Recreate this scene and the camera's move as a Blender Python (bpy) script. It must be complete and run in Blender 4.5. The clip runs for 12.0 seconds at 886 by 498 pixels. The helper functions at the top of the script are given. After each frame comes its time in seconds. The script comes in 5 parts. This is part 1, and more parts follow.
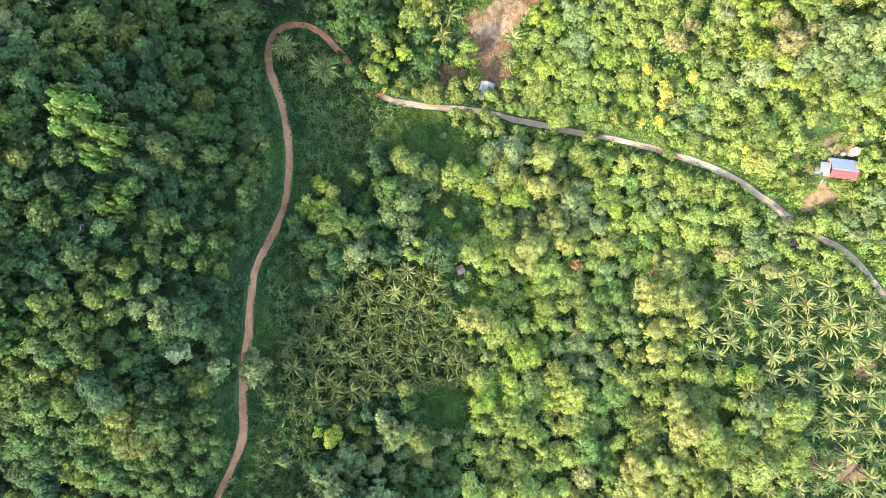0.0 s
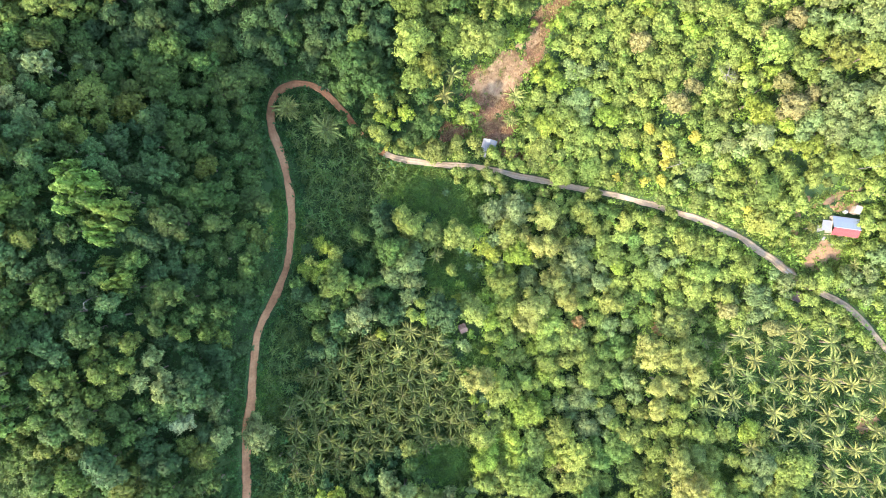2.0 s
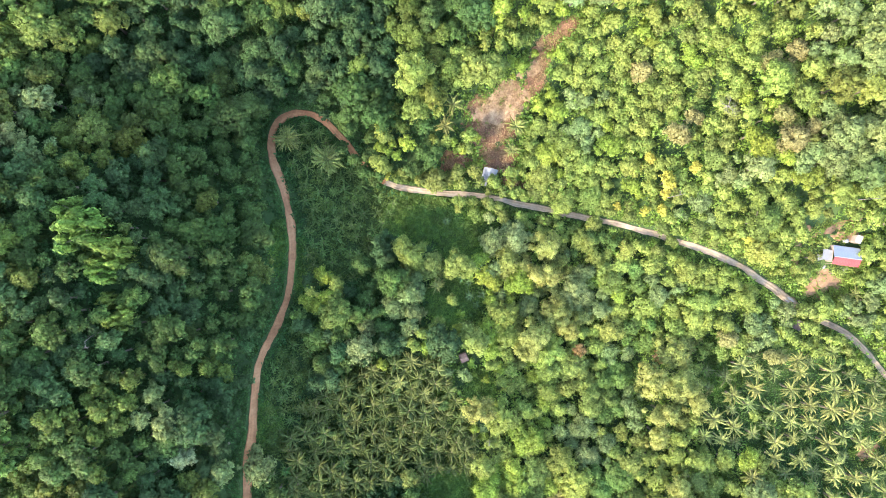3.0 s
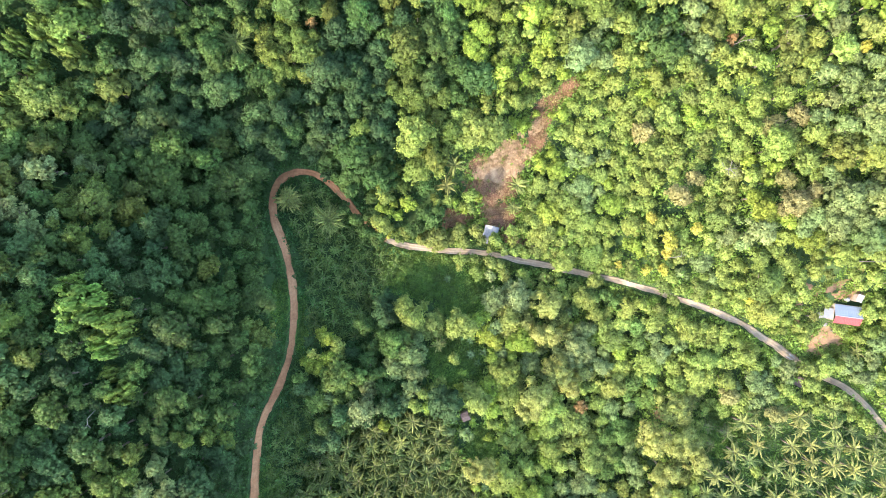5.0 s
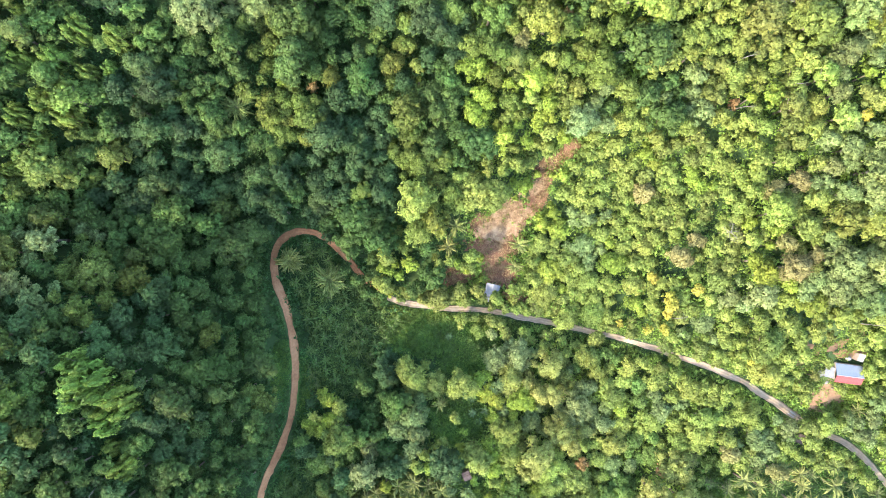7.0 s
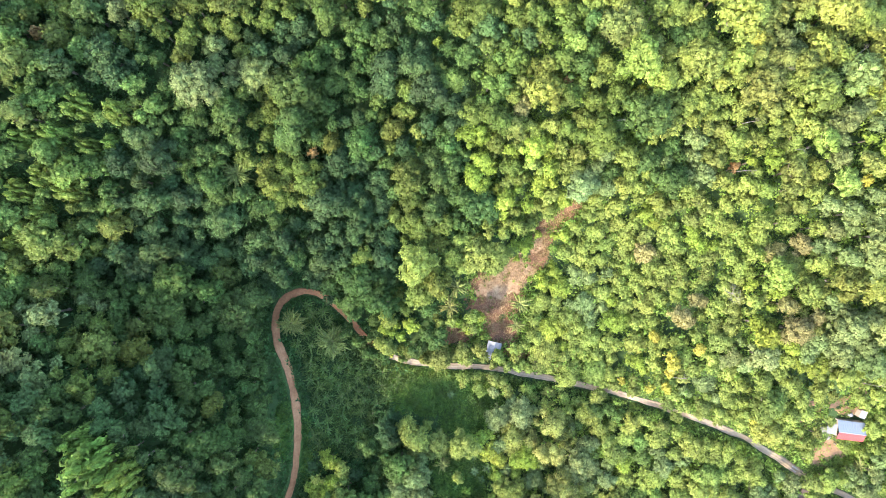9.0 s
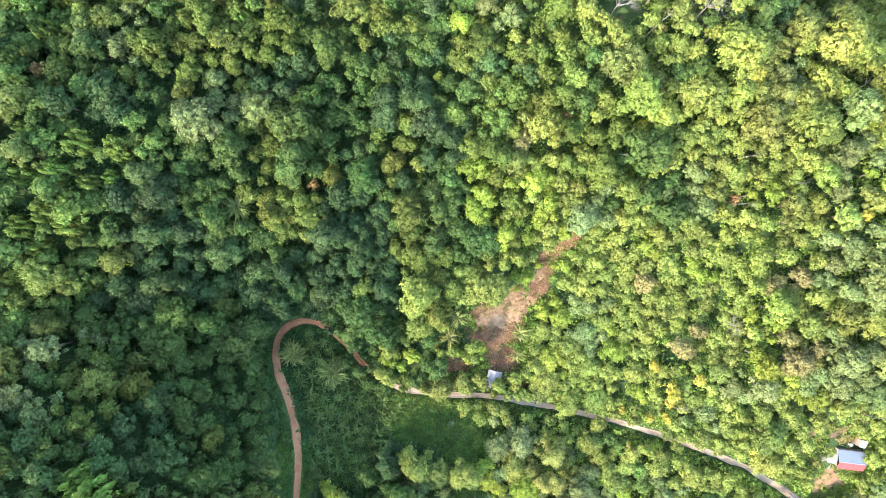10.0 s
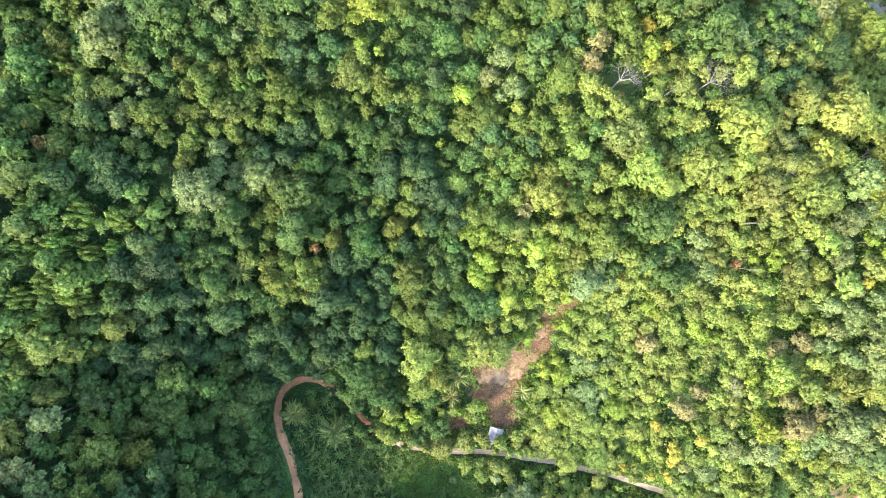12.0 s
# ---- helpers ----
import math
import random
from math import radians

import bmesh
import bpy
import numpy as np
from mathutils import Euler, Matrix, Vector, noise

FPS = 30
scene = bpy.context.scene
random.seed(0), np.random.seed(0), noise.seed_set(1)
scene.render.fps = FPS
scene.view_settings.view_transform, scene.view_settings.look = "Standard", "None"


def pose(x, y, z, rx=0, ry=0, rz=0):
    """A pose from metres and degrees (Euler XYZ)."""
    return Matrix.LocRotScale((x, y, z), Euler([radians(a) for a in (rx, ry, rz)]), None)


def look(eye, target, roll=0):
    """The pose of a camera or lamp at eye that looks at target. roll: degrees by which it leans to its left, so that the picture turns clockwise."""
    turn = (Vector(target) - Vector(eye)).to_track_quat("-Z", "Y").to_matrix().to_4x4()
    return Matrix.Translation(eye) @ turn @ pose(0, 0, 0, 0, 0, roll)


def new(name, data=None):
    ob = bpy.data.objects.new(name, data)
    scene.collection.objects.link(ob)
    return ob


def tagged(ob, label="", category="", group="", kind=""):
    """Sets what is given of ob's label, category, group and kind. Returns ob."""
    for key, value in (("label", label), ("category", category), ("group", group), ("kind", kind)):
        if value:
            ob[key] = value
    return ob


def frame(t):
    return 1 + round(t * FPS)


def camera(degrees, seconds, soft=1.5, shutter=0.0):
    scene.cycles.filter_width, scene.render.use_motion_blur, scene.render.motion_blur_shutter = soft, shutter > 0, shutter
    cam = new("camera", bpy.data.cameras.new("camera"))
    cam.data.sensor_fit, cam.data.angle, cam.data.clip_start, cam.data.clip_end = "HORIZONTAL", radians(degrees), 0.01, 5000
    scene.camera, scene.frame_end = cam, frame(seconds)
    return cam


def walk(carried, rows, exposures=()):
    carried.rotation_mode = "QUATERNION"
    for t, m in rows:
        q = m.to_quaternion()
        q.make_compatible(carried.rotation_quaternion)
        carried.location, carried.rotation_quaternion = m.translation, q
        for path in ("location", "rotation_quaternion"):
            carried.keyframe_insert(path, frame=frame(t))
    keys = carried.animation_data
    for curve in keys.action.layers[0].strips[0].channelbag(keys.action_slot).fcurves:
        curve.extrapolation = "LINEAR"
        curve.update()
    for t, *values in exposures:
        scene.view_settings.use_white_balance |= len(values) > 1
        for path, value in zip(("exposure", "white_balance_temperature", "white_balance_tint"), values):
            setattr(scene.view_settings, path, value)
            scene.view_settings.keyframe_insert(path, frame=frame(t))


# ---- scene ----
cam = camera(74.5, 12.0, soft=0.5)
ROWS = [
    (0.0, 1.298, -0.689, 169.701, 0.148, 0.058, -0.217),
    (0.5, 1.058, 3.563, 169.753, 0.130, 0.047, -0.233),
    (1.0, 0.861, 7.817, 169.800, 0.110, 0.036, -0.279),
    (1.5, 0.697, 12.071, 169.841, 0.089, 0.024, -0.282),
    (2.0, 0.559, 16.325, 169.876, 0.069, 0.014, -0.319),
    (2.5, 0.440, 20.581, 169.907, 0.050, 0.005, -0.304),
    (3.0, 0.335, 24.839, 169.934, 0.032, -0.002, -0.328),
    (5.0, 0.008, 41.884, 170.005, -0.022, -0.013, -0.374),
    (5.5, -0.055, 46.151, 170.016, -0.031, -0.011, -0.386),
    (6.0, -0.111, 50.420, 170.025, -0.039, -0.008, -0.389),
    (6.5, -0.160, 54.691, 170.032, -0.046, -0.005, -0.409),
    (7.0, -0.202, 58.966, 170.038, -0.052, -0.001, -0.410),
    (9.0, -0.342, 76.095, 170.059, -0.085, -0.003, -0.811),
    (9.5, -0.389, 80.386, 170.066, -0.100, -0.013, -0.796),
    (10.0, -0.454, 84.682, 170.073, -0.121, -0.029, -0.803),
    (10.5, -0.546, 88.981, 170.082, -0.147, -0.052, -0.778),
    (11.0, -0.679, 93.285, 170.094, -0.182, -0.085, -0.788),
    (11.5, -0.868, 97.593, 170.107, -0.226, -0.129, -0.804),
    (12.0, -1.130, 101.906, 170.124, -0.281, -0.185, -0.787),
]
walk(cam, [(t, pose(x, y, z, rx, ry, rz)) for t, x, y, z, rx, ry, rz in ROWS])

# ---- light ----
SUN_FROM = Vector((-0.76, -0.65, 0.0)).normalized()
SUN_HEIGHT = radians(32)
world = bpy.data.worlds.new("sky")
scene.world = world
world.use_nodes = True
wn = world.node_tree.nodes
sky = wn.new("ShaderNodeTexSky")
sky.sky_type = "NISHITA"
sky.sun_disc = False
sky.sun_elevation = SUN_HEIGHT
sky.sun_rotation = math.atan2(SUN_FROM.x, SUN_FROM.y)
sky.air_density, sky.dust_density = 1.0, 1.5
world.node_tree.links.new(sky.outputs[0], wn["Background"].inputs[0])
wn["Background"].inputs[1].default_value = 0.15
sun = new("sun", bpy.data.lights.new("sun", "SUN"))
sun.data.energy, sun.data.angle, sun.data.color = 1.40, radians(0.6), (1.0, 0.88, 0.70)
to_sun = SUN_FROM * math.cos(SUN_HEIGHT) + Vector((0, 0, math.sin(SUN_HEIGHT)))
sun.matrix_world = look(to_sun * 400, (0, 0, 0))
scene.view_settings.exposure = 3.41


# ---- materials ----
def links(m):
    return m.node_tree.nodes, m.node_tree.links


def node(m, kind, **values):
    n = m.node_tree.nodes.new(kind)
    for key, value in values.items():
        n.inputs[key].default_value = value
    return n


def noise_at(m, scale, detail=4.0, rough=0.6, coords="Object"):
    """Noise by object coordinates, or by place in the world ("Position")."""
    n = node(m, "ShaderNodeTexNoise", Scale=scale, Detail=detail, Roughness=rough)
    if coords == "Position":
        src = m.node_tree.nodes.new("ShaderNodeNewGeometry").outputs["Position"]
    else:
        src = m.node_tree.nodes.new("ShaderNodeTexCoord").outputs["Object"]
    m.node_tree.links.new(src, n.inputs["Vector"])
    return n.outputs["Fac"]


def ramp(m, fac, stops):
    r = m.node_tree.nodes.new("ShaderNodeValToRGB")
    m.node_tree.links.new(fac, r.inputs[0])
    e = r.color_ramp.elements
    while len(e) < len(stops):
        e.new(0.5)
    for el, (at, col) in zip(e, stops):
        el.position, el.color = at, (*col, 1)
    return r.outputs[0]


def mapped(m, fac, lo, hi):
    r = m.node_tree.nodes.new("ShaderNodeMapRange")
    r.inputs["To Min"].default_value, r.inputs["To Max"].default_value = lo, hi
    m.node_tree.links.new(fac, r.inputs["Value"])
    return r.outputs[0]


def mixed(m, fac, a, b, blend="MIX"):
    x = m.node_tree.nodes.new("ShaderNodeMix")
    x.data_type, x.blend_type = "RGBA", blend
    for sock, v in ((x.inputs["Factor"], fac), (x.inputs[6], a), (x.inputs[7], b)):
        if isinstance(v, (int, float)):
            sock.default_value = v
        elif isinstance(v, tuple):
            sock.default_value = (*v, 1)
        else:
            m.node_tree.links.new(v, sock)
    return x.outputs[2]


def times(m, *factors):
    out = factors[0]
    for f in factors[1:]:
        n = m.node_tree.nodes.new("ShaderNodeMath")
        n.operation = "MULTIPLY"
        m.node_tree.links.new(out, n.inputs[0])
        m.node_tree.links.new(f, n.inputs[1])
        out = n.outputs[0]
    return out


def material(name, rough=0.8, metal=0.0, spec=0.3):
    m = bpy.data.materials.new(name)
    m.use_nodes = True
    b = m.node_tree.nodes["Principled BSDF"]
    b.inputs["Roughness"].default_value = rough
    b.inputs["Metallic"].default_value = metal
    b.inputs["Specular IOR Level"].default_value = spec
    return m, b


def bumped(m, b, fac, strength, distance=0.05):
    n = node(m, "ShaderNodeBump", Strength=strength, Distance=distance)
    m.node_tree.links.new(fac, n.inputs["Height"])
    m.node_tree.links.new(n.outputs[0], b.inputs["Normal"])


def leaf_material(name, gloss=0.58, spec=0.16, through_share=0.40):
    """Foliage whose own hue comes from the plant (object colour); leaves, sprays and whole crowns vary."""
    m, b = material(name, gloss, 0, spec)
    nodes, ln = links(m)
    info = nodes.new("ShaderNodeObjectInfo")
    geo = nodes.new("ShaderNodeNewGeometry")
    hsv = nodes.new("ShaderNodeHueSaturation")
    ln.new(info.outputs["Color"], hsv.inputs["Color"])
    patch = noise_at(m, 0.16, 2.0, 0.5, "Position")
    fine = noise_at(m, 1.3, 3.0, 0.6, "Position")
    ln.new(times(m, mapped(m, geo.outputs["Random Per Island"], 0.70, 1.30), mapped(m, patch, 0.25, 1.75),
                 mapped(m, fine, 0.35, 1.65), mapped(m, noise_at(m, 2.4, 2.0, 0.5, "Position"), 0.40, 1.60)), hsv.inputs["Value"])
    add = nodes.new("ShaderNodeMath")
    ln.new(mapped(m, info.outputs["Random"], 0.482, 0.518), add.inputs[0])
    shift = mapped(m, noise_at(m, 0.13, 2.0, 0.5, "Position"), -0.029, 0.027)
    ln.new(shift, add.inputs[1])
    ln.new(add.outputs[0], hsv.inputs["Hue"])
    hsv.inputs["Saturation"].default_value = 1.0
    ln.new(hsv.outputs[0], b.inputs["Base Color"])
    bumped(m, b, noise_at(m, 3.2, 4.0, 0.65, "Position"), 0.8, 0.35)
    tr = nodes.new("ShaderNodeBsdfTranslucent")
    ln.new(hsv.outputs[0], tr.inputs["Color"])
    mix = nodes.new("ShaderNodeMixShader")
    mix.inputs[0].default_value = through_share
    ln.new(b.outputs[0], mix.inputs[1])
    ln.new(tr.outputs[0], mix.inputs[2])
    ln.new(mix.outputs[0], nodes["Material Output"].inputs[0])
    return m


def bark_material(name, a, c):
    m, b = material(name, 0.9)
    col = ramp(m, noise_at(m, 3.0, 5), [(0.3, a), (0.7, c)])
    m.node_tree.links.new(col, b.inputs["Base Color"])
    bumped(m, b, noise_at(m, 9.0, 5), 0.5)
    return m


def soil_material(name, stops, scale=0.35, grain=2.5):
    m, b = material(name, 0.95, 0, 0.15)
    base = ramp(m, noise_at(m, scale, 6, 0.65, "Position"), stops)
    speck = mapped(m, noise_at(m, grain, 4, 0.7, "Position"), 0.55, 1.45)
    h = m.node_tree.nodes.new("ShaderNodeHueSaturation")
    m.node_tree.links.new(base, h.inputs["Color"])
    m.node_tree.links.new(speck, h.inputs["Value"])
    m.node_tree.links.new(h.outputs[0], b.inputs["Base Color"])
    bumped(m, b, noise_at(m, grain, 5, 0.7, "Position"), 0.6, 0.15)
    return m


LEAF = leaf_material("leaf")
PALM_LEAF = leaf_material("palm_leaf", 0.5, 0.25, 0.2)
BARK = bark_material("bark", (0.09, 0.07, 0.05), (0.20, 0.17, 0.13))
DEAD_WOOD = bark_material("dead_wood", (0.09, 0.08, 0.07), (0.19, 0.175, 0.155))
PALM_BARK = bark_material("palm_bark", (0.10, 0.08, 0.05), (0.22, 0.18, 0.12))
GROUND = soil_material("forest_floor", [(0.25, (0.016, 0.028, 0.011)), (0.5, (0.030, 0.055, 0.017)), (0.7, (0.055, 0.08, 0.025)), (0.85, (0.07, 0.062, 0.032))], 0.08, 1.2)
DIRT = soil_material("red_dirt", [(0.25, (0.17, 0.076, 0.034)), (0.5, (0.26, 0.122, 0.057)), (0.8, (0.35, 0.185, 0.092))], 0.25, 1.8)
GRAVEL = soil_material("lane_gravel", [(0.2, (0.14, 0.108, 0.078)), (0.5, (0.235, 0.178, 0.118)), (0.8, (0.31, 0.255, 0.19))], 0.2, 1.5)
RED_EARTH = soil_material("red_earth", [(0.2, (0.07, 0.035, 0.018)), (0.5, (0.13, 0.065, 0.038)), (0.8, (0.20, 0.11, 0.065))], 0.4, 2.0)
STRAW = soil_material("dry_straw", [(0.2, (0.10, 0.055, 0.032)), (0.45, (0.20, 0.128, 0.076)), (0.75, (0.325, 0.24, 0.135))], 0.6, 2.2)
YARD = soil_material("yard_earth", [(0.2, (0.10, 0.055, 0.030)), (0.5, (0.18, 0.108, 0.060)), (0.8, (0.26, 0.175, 0.11))], 0.3, 1.5)
GREY_EARTH = soil_material("grey_earth", [(0.2, (0.14, 0.12, 0.11)), (0.5, (0.24, 0.21, 0.19)), (0.8, (0.34, 0.30, 0.27))], 0.3, 1.5)
TURF = soil_material("turf", [(0.2, (0.028, 0.06, 0.014)), (0.5, (0.048, 0.098, 0.020)), (0.8, (0.075, 0.128, 0.027))], 0.3, 2.5)

# leaf colours of the plants; hill shade and valley sun are painted into several
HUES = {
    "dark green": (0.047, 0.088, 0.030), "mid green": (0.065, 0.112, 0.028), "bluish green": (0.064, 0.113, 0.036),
    # fresh green, dark olive: light green and olive darkened to paint hill shade
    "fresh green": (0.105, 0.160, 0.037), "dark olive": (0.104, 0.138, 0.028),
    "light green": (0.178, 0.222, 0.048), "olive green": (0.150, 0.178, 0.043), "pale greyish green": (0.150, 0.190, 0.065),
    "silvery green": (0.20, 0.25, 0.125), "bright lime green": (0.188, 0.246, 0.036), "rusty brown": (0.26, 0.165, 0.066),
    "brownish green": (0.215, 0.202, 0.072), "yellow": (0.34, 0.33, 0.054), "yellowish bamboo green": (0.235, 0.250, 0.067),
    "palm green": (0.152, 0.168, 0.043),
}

# ---- the plan: where things stand, in metres (x, y, radius for plants) ----
DARK_GREEN_A = [
    (-70.5, 42.7, 3.0), (-83.3, 14.3, 3.1), (-64.2, 16.4, 2.7), (-66.3, -4.5, 2.7), (-82.2, 2.7, 2.7),
    (-51.2, -8.5, 2.9), (-68.3, -35.6, 2.9), (-69.1, -28.8, 2.6), (-90.9, -53.6, 2.8), (-55.3, -25.0, 3.1), (-60.9, -21.7, 2.5),
    (-53.3, -16.9, 2.8), (-61.0, -10.8, 2.7), (-28.3, -3.0, 4.3), (-74.0, 20.1, 2.3), (-81.1, 5.2, 2.3), (-35.7, 147.5, 4.3),
    (-39.9, 130.5, 3.1), (-46.9, 128.6, 2.5), (-21.8, 110.5, 2.7), (1.8, 112.7, 4.0), (-10.0, 103.0, 3.7), (-16.3, 88.2, 3.7),
    (-34.9, 77.5, 3.8), (-2.0, 142.3, 4.0), (-11.9, 132.2, 2.8), (-9.3, 126.9, 3.1), (-0.8, 132.4, 2.8), (0.8, 156.2, 1.9),
]
DARK_GREEN_B = [
    (-77.7, 85.2, 3.2), (-69.5, 93.8, 3.1), (-80.7, 116.9, 2.9), (-75.7, 94.0, 2.8), (-69.6, 81.6, 3.3), (-32.0, 62.2, 1.9),
    # gully and slope trees made dark green to paint in their shade
    (78.3, 149.0, 2.9), (82.3, 141.7, 3.2), (74.2, 142.4, 2.6), (86.8, 152.1, 2.5), (98.8, 142.6, 2.8), (68.8, 137.2, 2.6),
    (81.9, 138.8, 2.4), (70.9, 145.3, 2.3), (-22.0, 98.7, 3.7), (-23.7, 91.2, 3.7), (-31.2, 95.8, 3.0), (-28.7, 82.1, 3.3),
    (-19.8, 78.8, 2.7),
]
DARK_GREEN = DARK_GREEN_A + DARK_GREEN_B
MID_GREEN_A = [
    (-89.9, 58.9, 2.8), (-85.3, 40.0, 2.8), (-82.8, 26.0, 3.4), (-81.9, 21.1, 3.1), (-65.3, 41.9, 3.5), (-59.7, 45.3, 2.6),
    (-72.7, 56.4, 3.2), (-66.5, 62.2, 3.0), (-64.7, 30.8, 3.0), (-63.8, 56.0, 3.7), (-90.5, 31.8, 3.4), (-71.1, 8.0, 2.6),
    (-60.8, 15.2, 3.4), (-69.8, 1.5, 2.6), (-61.5, 5.0, 2.2), (-63.9, 0.2, 2.4), (-75.2, -3.7, 2.6), (-88.3, 2.6, 3.1),
    (-91.5, 9.3, 2.4), (-81.6, 11.4, 2.5), (-53.5, 7.3, 3.1), (-55.4, 14.3, 2.8), (-50.4, 10.3, 2.6), (-84.6, -18.6, 2.5),
    (-72.6, -23.8, 2.6), (-56.6, -41.6, 3.1), (-92.3, -37.8, 2.8), (-81.2, -40.0, 3.2), (-70.9, -55.8, 2.8), (-60.3, -44.7, 2.8),
]
MID_GREEN_B = [
    (-65.1, -47.6, 3.0), (-58.5, -54.5, 3.1), (-64.8, -53.9, 2.8), (-43.7, -38.9, 2.9), (-89.8, -46.2, 3.3), (-24.6, 62.2, 4.3),
    (-19.9, 56.2, 2.4), (-4.8, 58.5, 3.1), (-5.6, 52.2, 2.8), (-8.1, 47.6, 3.2), (-22.2, 20.5, 3.5), (-20.5, 11.0, 3.1),
    (-16.5, 3.1, 3.4), (-33.0, -6.0, 3.3), (-25.7, -6.1, 3.1), (0.4, -18.9, 2.5), (-9.1, -44.0, 3.2), (-23.7, -48.0, 2.8),
    (-6.0, -63.9, 3.4), (3.4, -64.6, 3.5), (-52.4, 40.0, 3.2), (-52.0, 48.3, 3.0), (-54.1, 28.9, 3.2), (-58.5, 52.0, 3.3),
]
MID_GREEN_C = [
    (-97.7, 156.1, 3.0), (-67.5, 142.4, 2.9), (-50.8, 149.8, 3.3), (-55.2, 153.7, 3.6), (-80.7, 127.8, 2.4), (-68.1, 122.5, 2.7),
    (-58.6, 149.7, 2.6), (-65.9, 115.8, 3.0), (-53.3, 110.4, 5.2), (-52.2, 104.9, 4.0), (-45.1, 83.9, 3.8), (-64.9, 105.1, 3.0),
    (-61.6, 105.0, 2.5), (-82.7, 91.5, 3.4), (-34.9, 110.6, 2.6), (4.5, 89.6, 4.1), (4.6, 82.4, 2.7), (5.9, 143.2, 3.7),
    (20.7, 142.0, 3.2), (29.6, 151.9, 3.5), (-6.3, 132.0, 2.8), (52.2, 148.5, 2.8), (61.8, 136.4, 2.6), (68.5, 152.2, 2.6),
    (61.5, 152.5, 2.3), (73.4, 149.7, 2.6), (61.1, 127.0, 3.7),
]
MID_GREEN_D = [
    (-21.6, 46.9, 2.8), (-24.4, 50.2, 2.6), (-19.2, 44.9, 2.3),
    (36.2, 123.4, 3.3), (44.6, 102.2, 2.9), (55.6, 100.6, 2.6), (-43.7, 153.6, 3.2), (-33.1, 137.7, 2.8), (-8.4, 148.7, 2.9),
    (-3.1, 152.6, 3.6), (0.6, 138.3, 3.4), (-2.1, 134.9, 3.0), (-29.0, 127.1, 3.9), (-23.2, 132.5, 3.1), (-20.9, 126.0, 2.9),
    (-16.7, 124.6, 2.6), (1.9, 125.8, 2.8), (-11.3, 144.3, 2.9), (-21.2, 117.5, 3.6), (1.7, 102.8, 4.0), (-14.7, 98.6, 2.7),
    (-27.3, 54.9, 1.4), (-22.0, 48.1, 2.4), (-19.6, 45.9, 1.9), (-17.9, 49.5, 2.1), (-17.4, 45.4, 2.1), (-27.6, 59.9, 2.2),
    (-21.7, 51.2, 1.9), (71.4, 155.6, 2.6), (66.1, 145.4, 2.6),
]
MID_GREEN = MID_GREEN_A + MID_GREEN_B + MID_GREEN_C + MID_GREEN_D
BLUE_GREEN = [
    (-80.8, 39.7, 3.2), (-75.6, 34.5, 3.2), (-72.3, 35.1, 3.3), (-95.4, 36.5, 1.9), (-70.9, 28.0, 2.0), (-86.9, -8.5, 2.5),
    (-74.2, 1.5, 2.6), (-87.3, 13.6, 2.4), (-50.3, 0.1, 2.6), (-26.5, 149.8, 3.9), (-31.5, 143.4, 3.4), (-73.2, 103.8, 4.4),
    (-57.6, 84.7, 5.5), (14.9, 128.5, 2.0), (28.9, 147.8, 2.6), (81.3, 155.7, 3.3),
]
FRESH_GREEN = [
    # mid green valley trees, lightened to paint valley sun
    (57.4, 14.4, 3.6), (42.7, 27.4, 3.2), (56.5, 1.5, 4.1), (61.7, -3.5, 3.7), (53.2, -13.4, 4.6), (49.9, -20.0, 4.1),
    (45.8, -45.6, 4.1), (55.0, -48.5, 4.5), (47.5, -62.1, 3.3),
    (-78.0, 27.3, 3.2), (-73.5, 30.4, 2.0), (-51.1, 22.7, 2.9), (-70.2, -19.5, 2.4), (-89.1, -17.2, 2.2), (-92.9, -18.5, 1.9),
    (-75.9, -47.6, 3.7), (-32.0, 4.0, 2.2), (-29.2, 3.2, 1.9), (-84.1, 156.3, 2.0), (-67.0, 150.7, 1.6), (-89.2, 138.7, 2.5),
    (-91.9, 122.2, 2.6), (-73.5, 111.8, 2.4), (11.4, 125.2, 3.0), (11.6, 116.6, 2.8), (77.0, 152.2, 2.4),
]
LIGHT_GREEN_A = [
    (-16.9, 48.7, 3.9), (-6.9, 63.2, 4.6), (7.8, 56.8, 2.8), (15.1, 44.3, 2.6), (21.7, 41.3, 2.4), (8.7, 38.8, 1.9),
    (9.5, 34.6, 2.4), (4.6, 36.5, 1.6), (-5.8, 1.6, 2.3), (2.9, 10.3, 2.2), (29.2, 45.9, 4.8), (35.7, 38.2, 4.5),
    (42.0, 49.2, 4.0), (35.7, 55.5, 4.0), (27.6, 59.9, 4.0), (43.5, 39.5, 4.4), (25.1, 31.8, 2.3), (40.8, 27.2, 4.2),
    (44.1, 32.1, 3.2), (31.3, -11.5, 4.6), (36.6, -16.6, 4.1), (41.7, -15.0, 4.1), (23.9, -22.0, 3.6), (34.1, -22.3, 3.6),
    (19.8, -15.4, 2.9), (45.4, -0.1, 3.3), (11.4, -38.0, 4.4), (16.2, -47.9, 4.0), (27.7, -34.9, 1.7), (16.5, -53.5, 2.4),
]
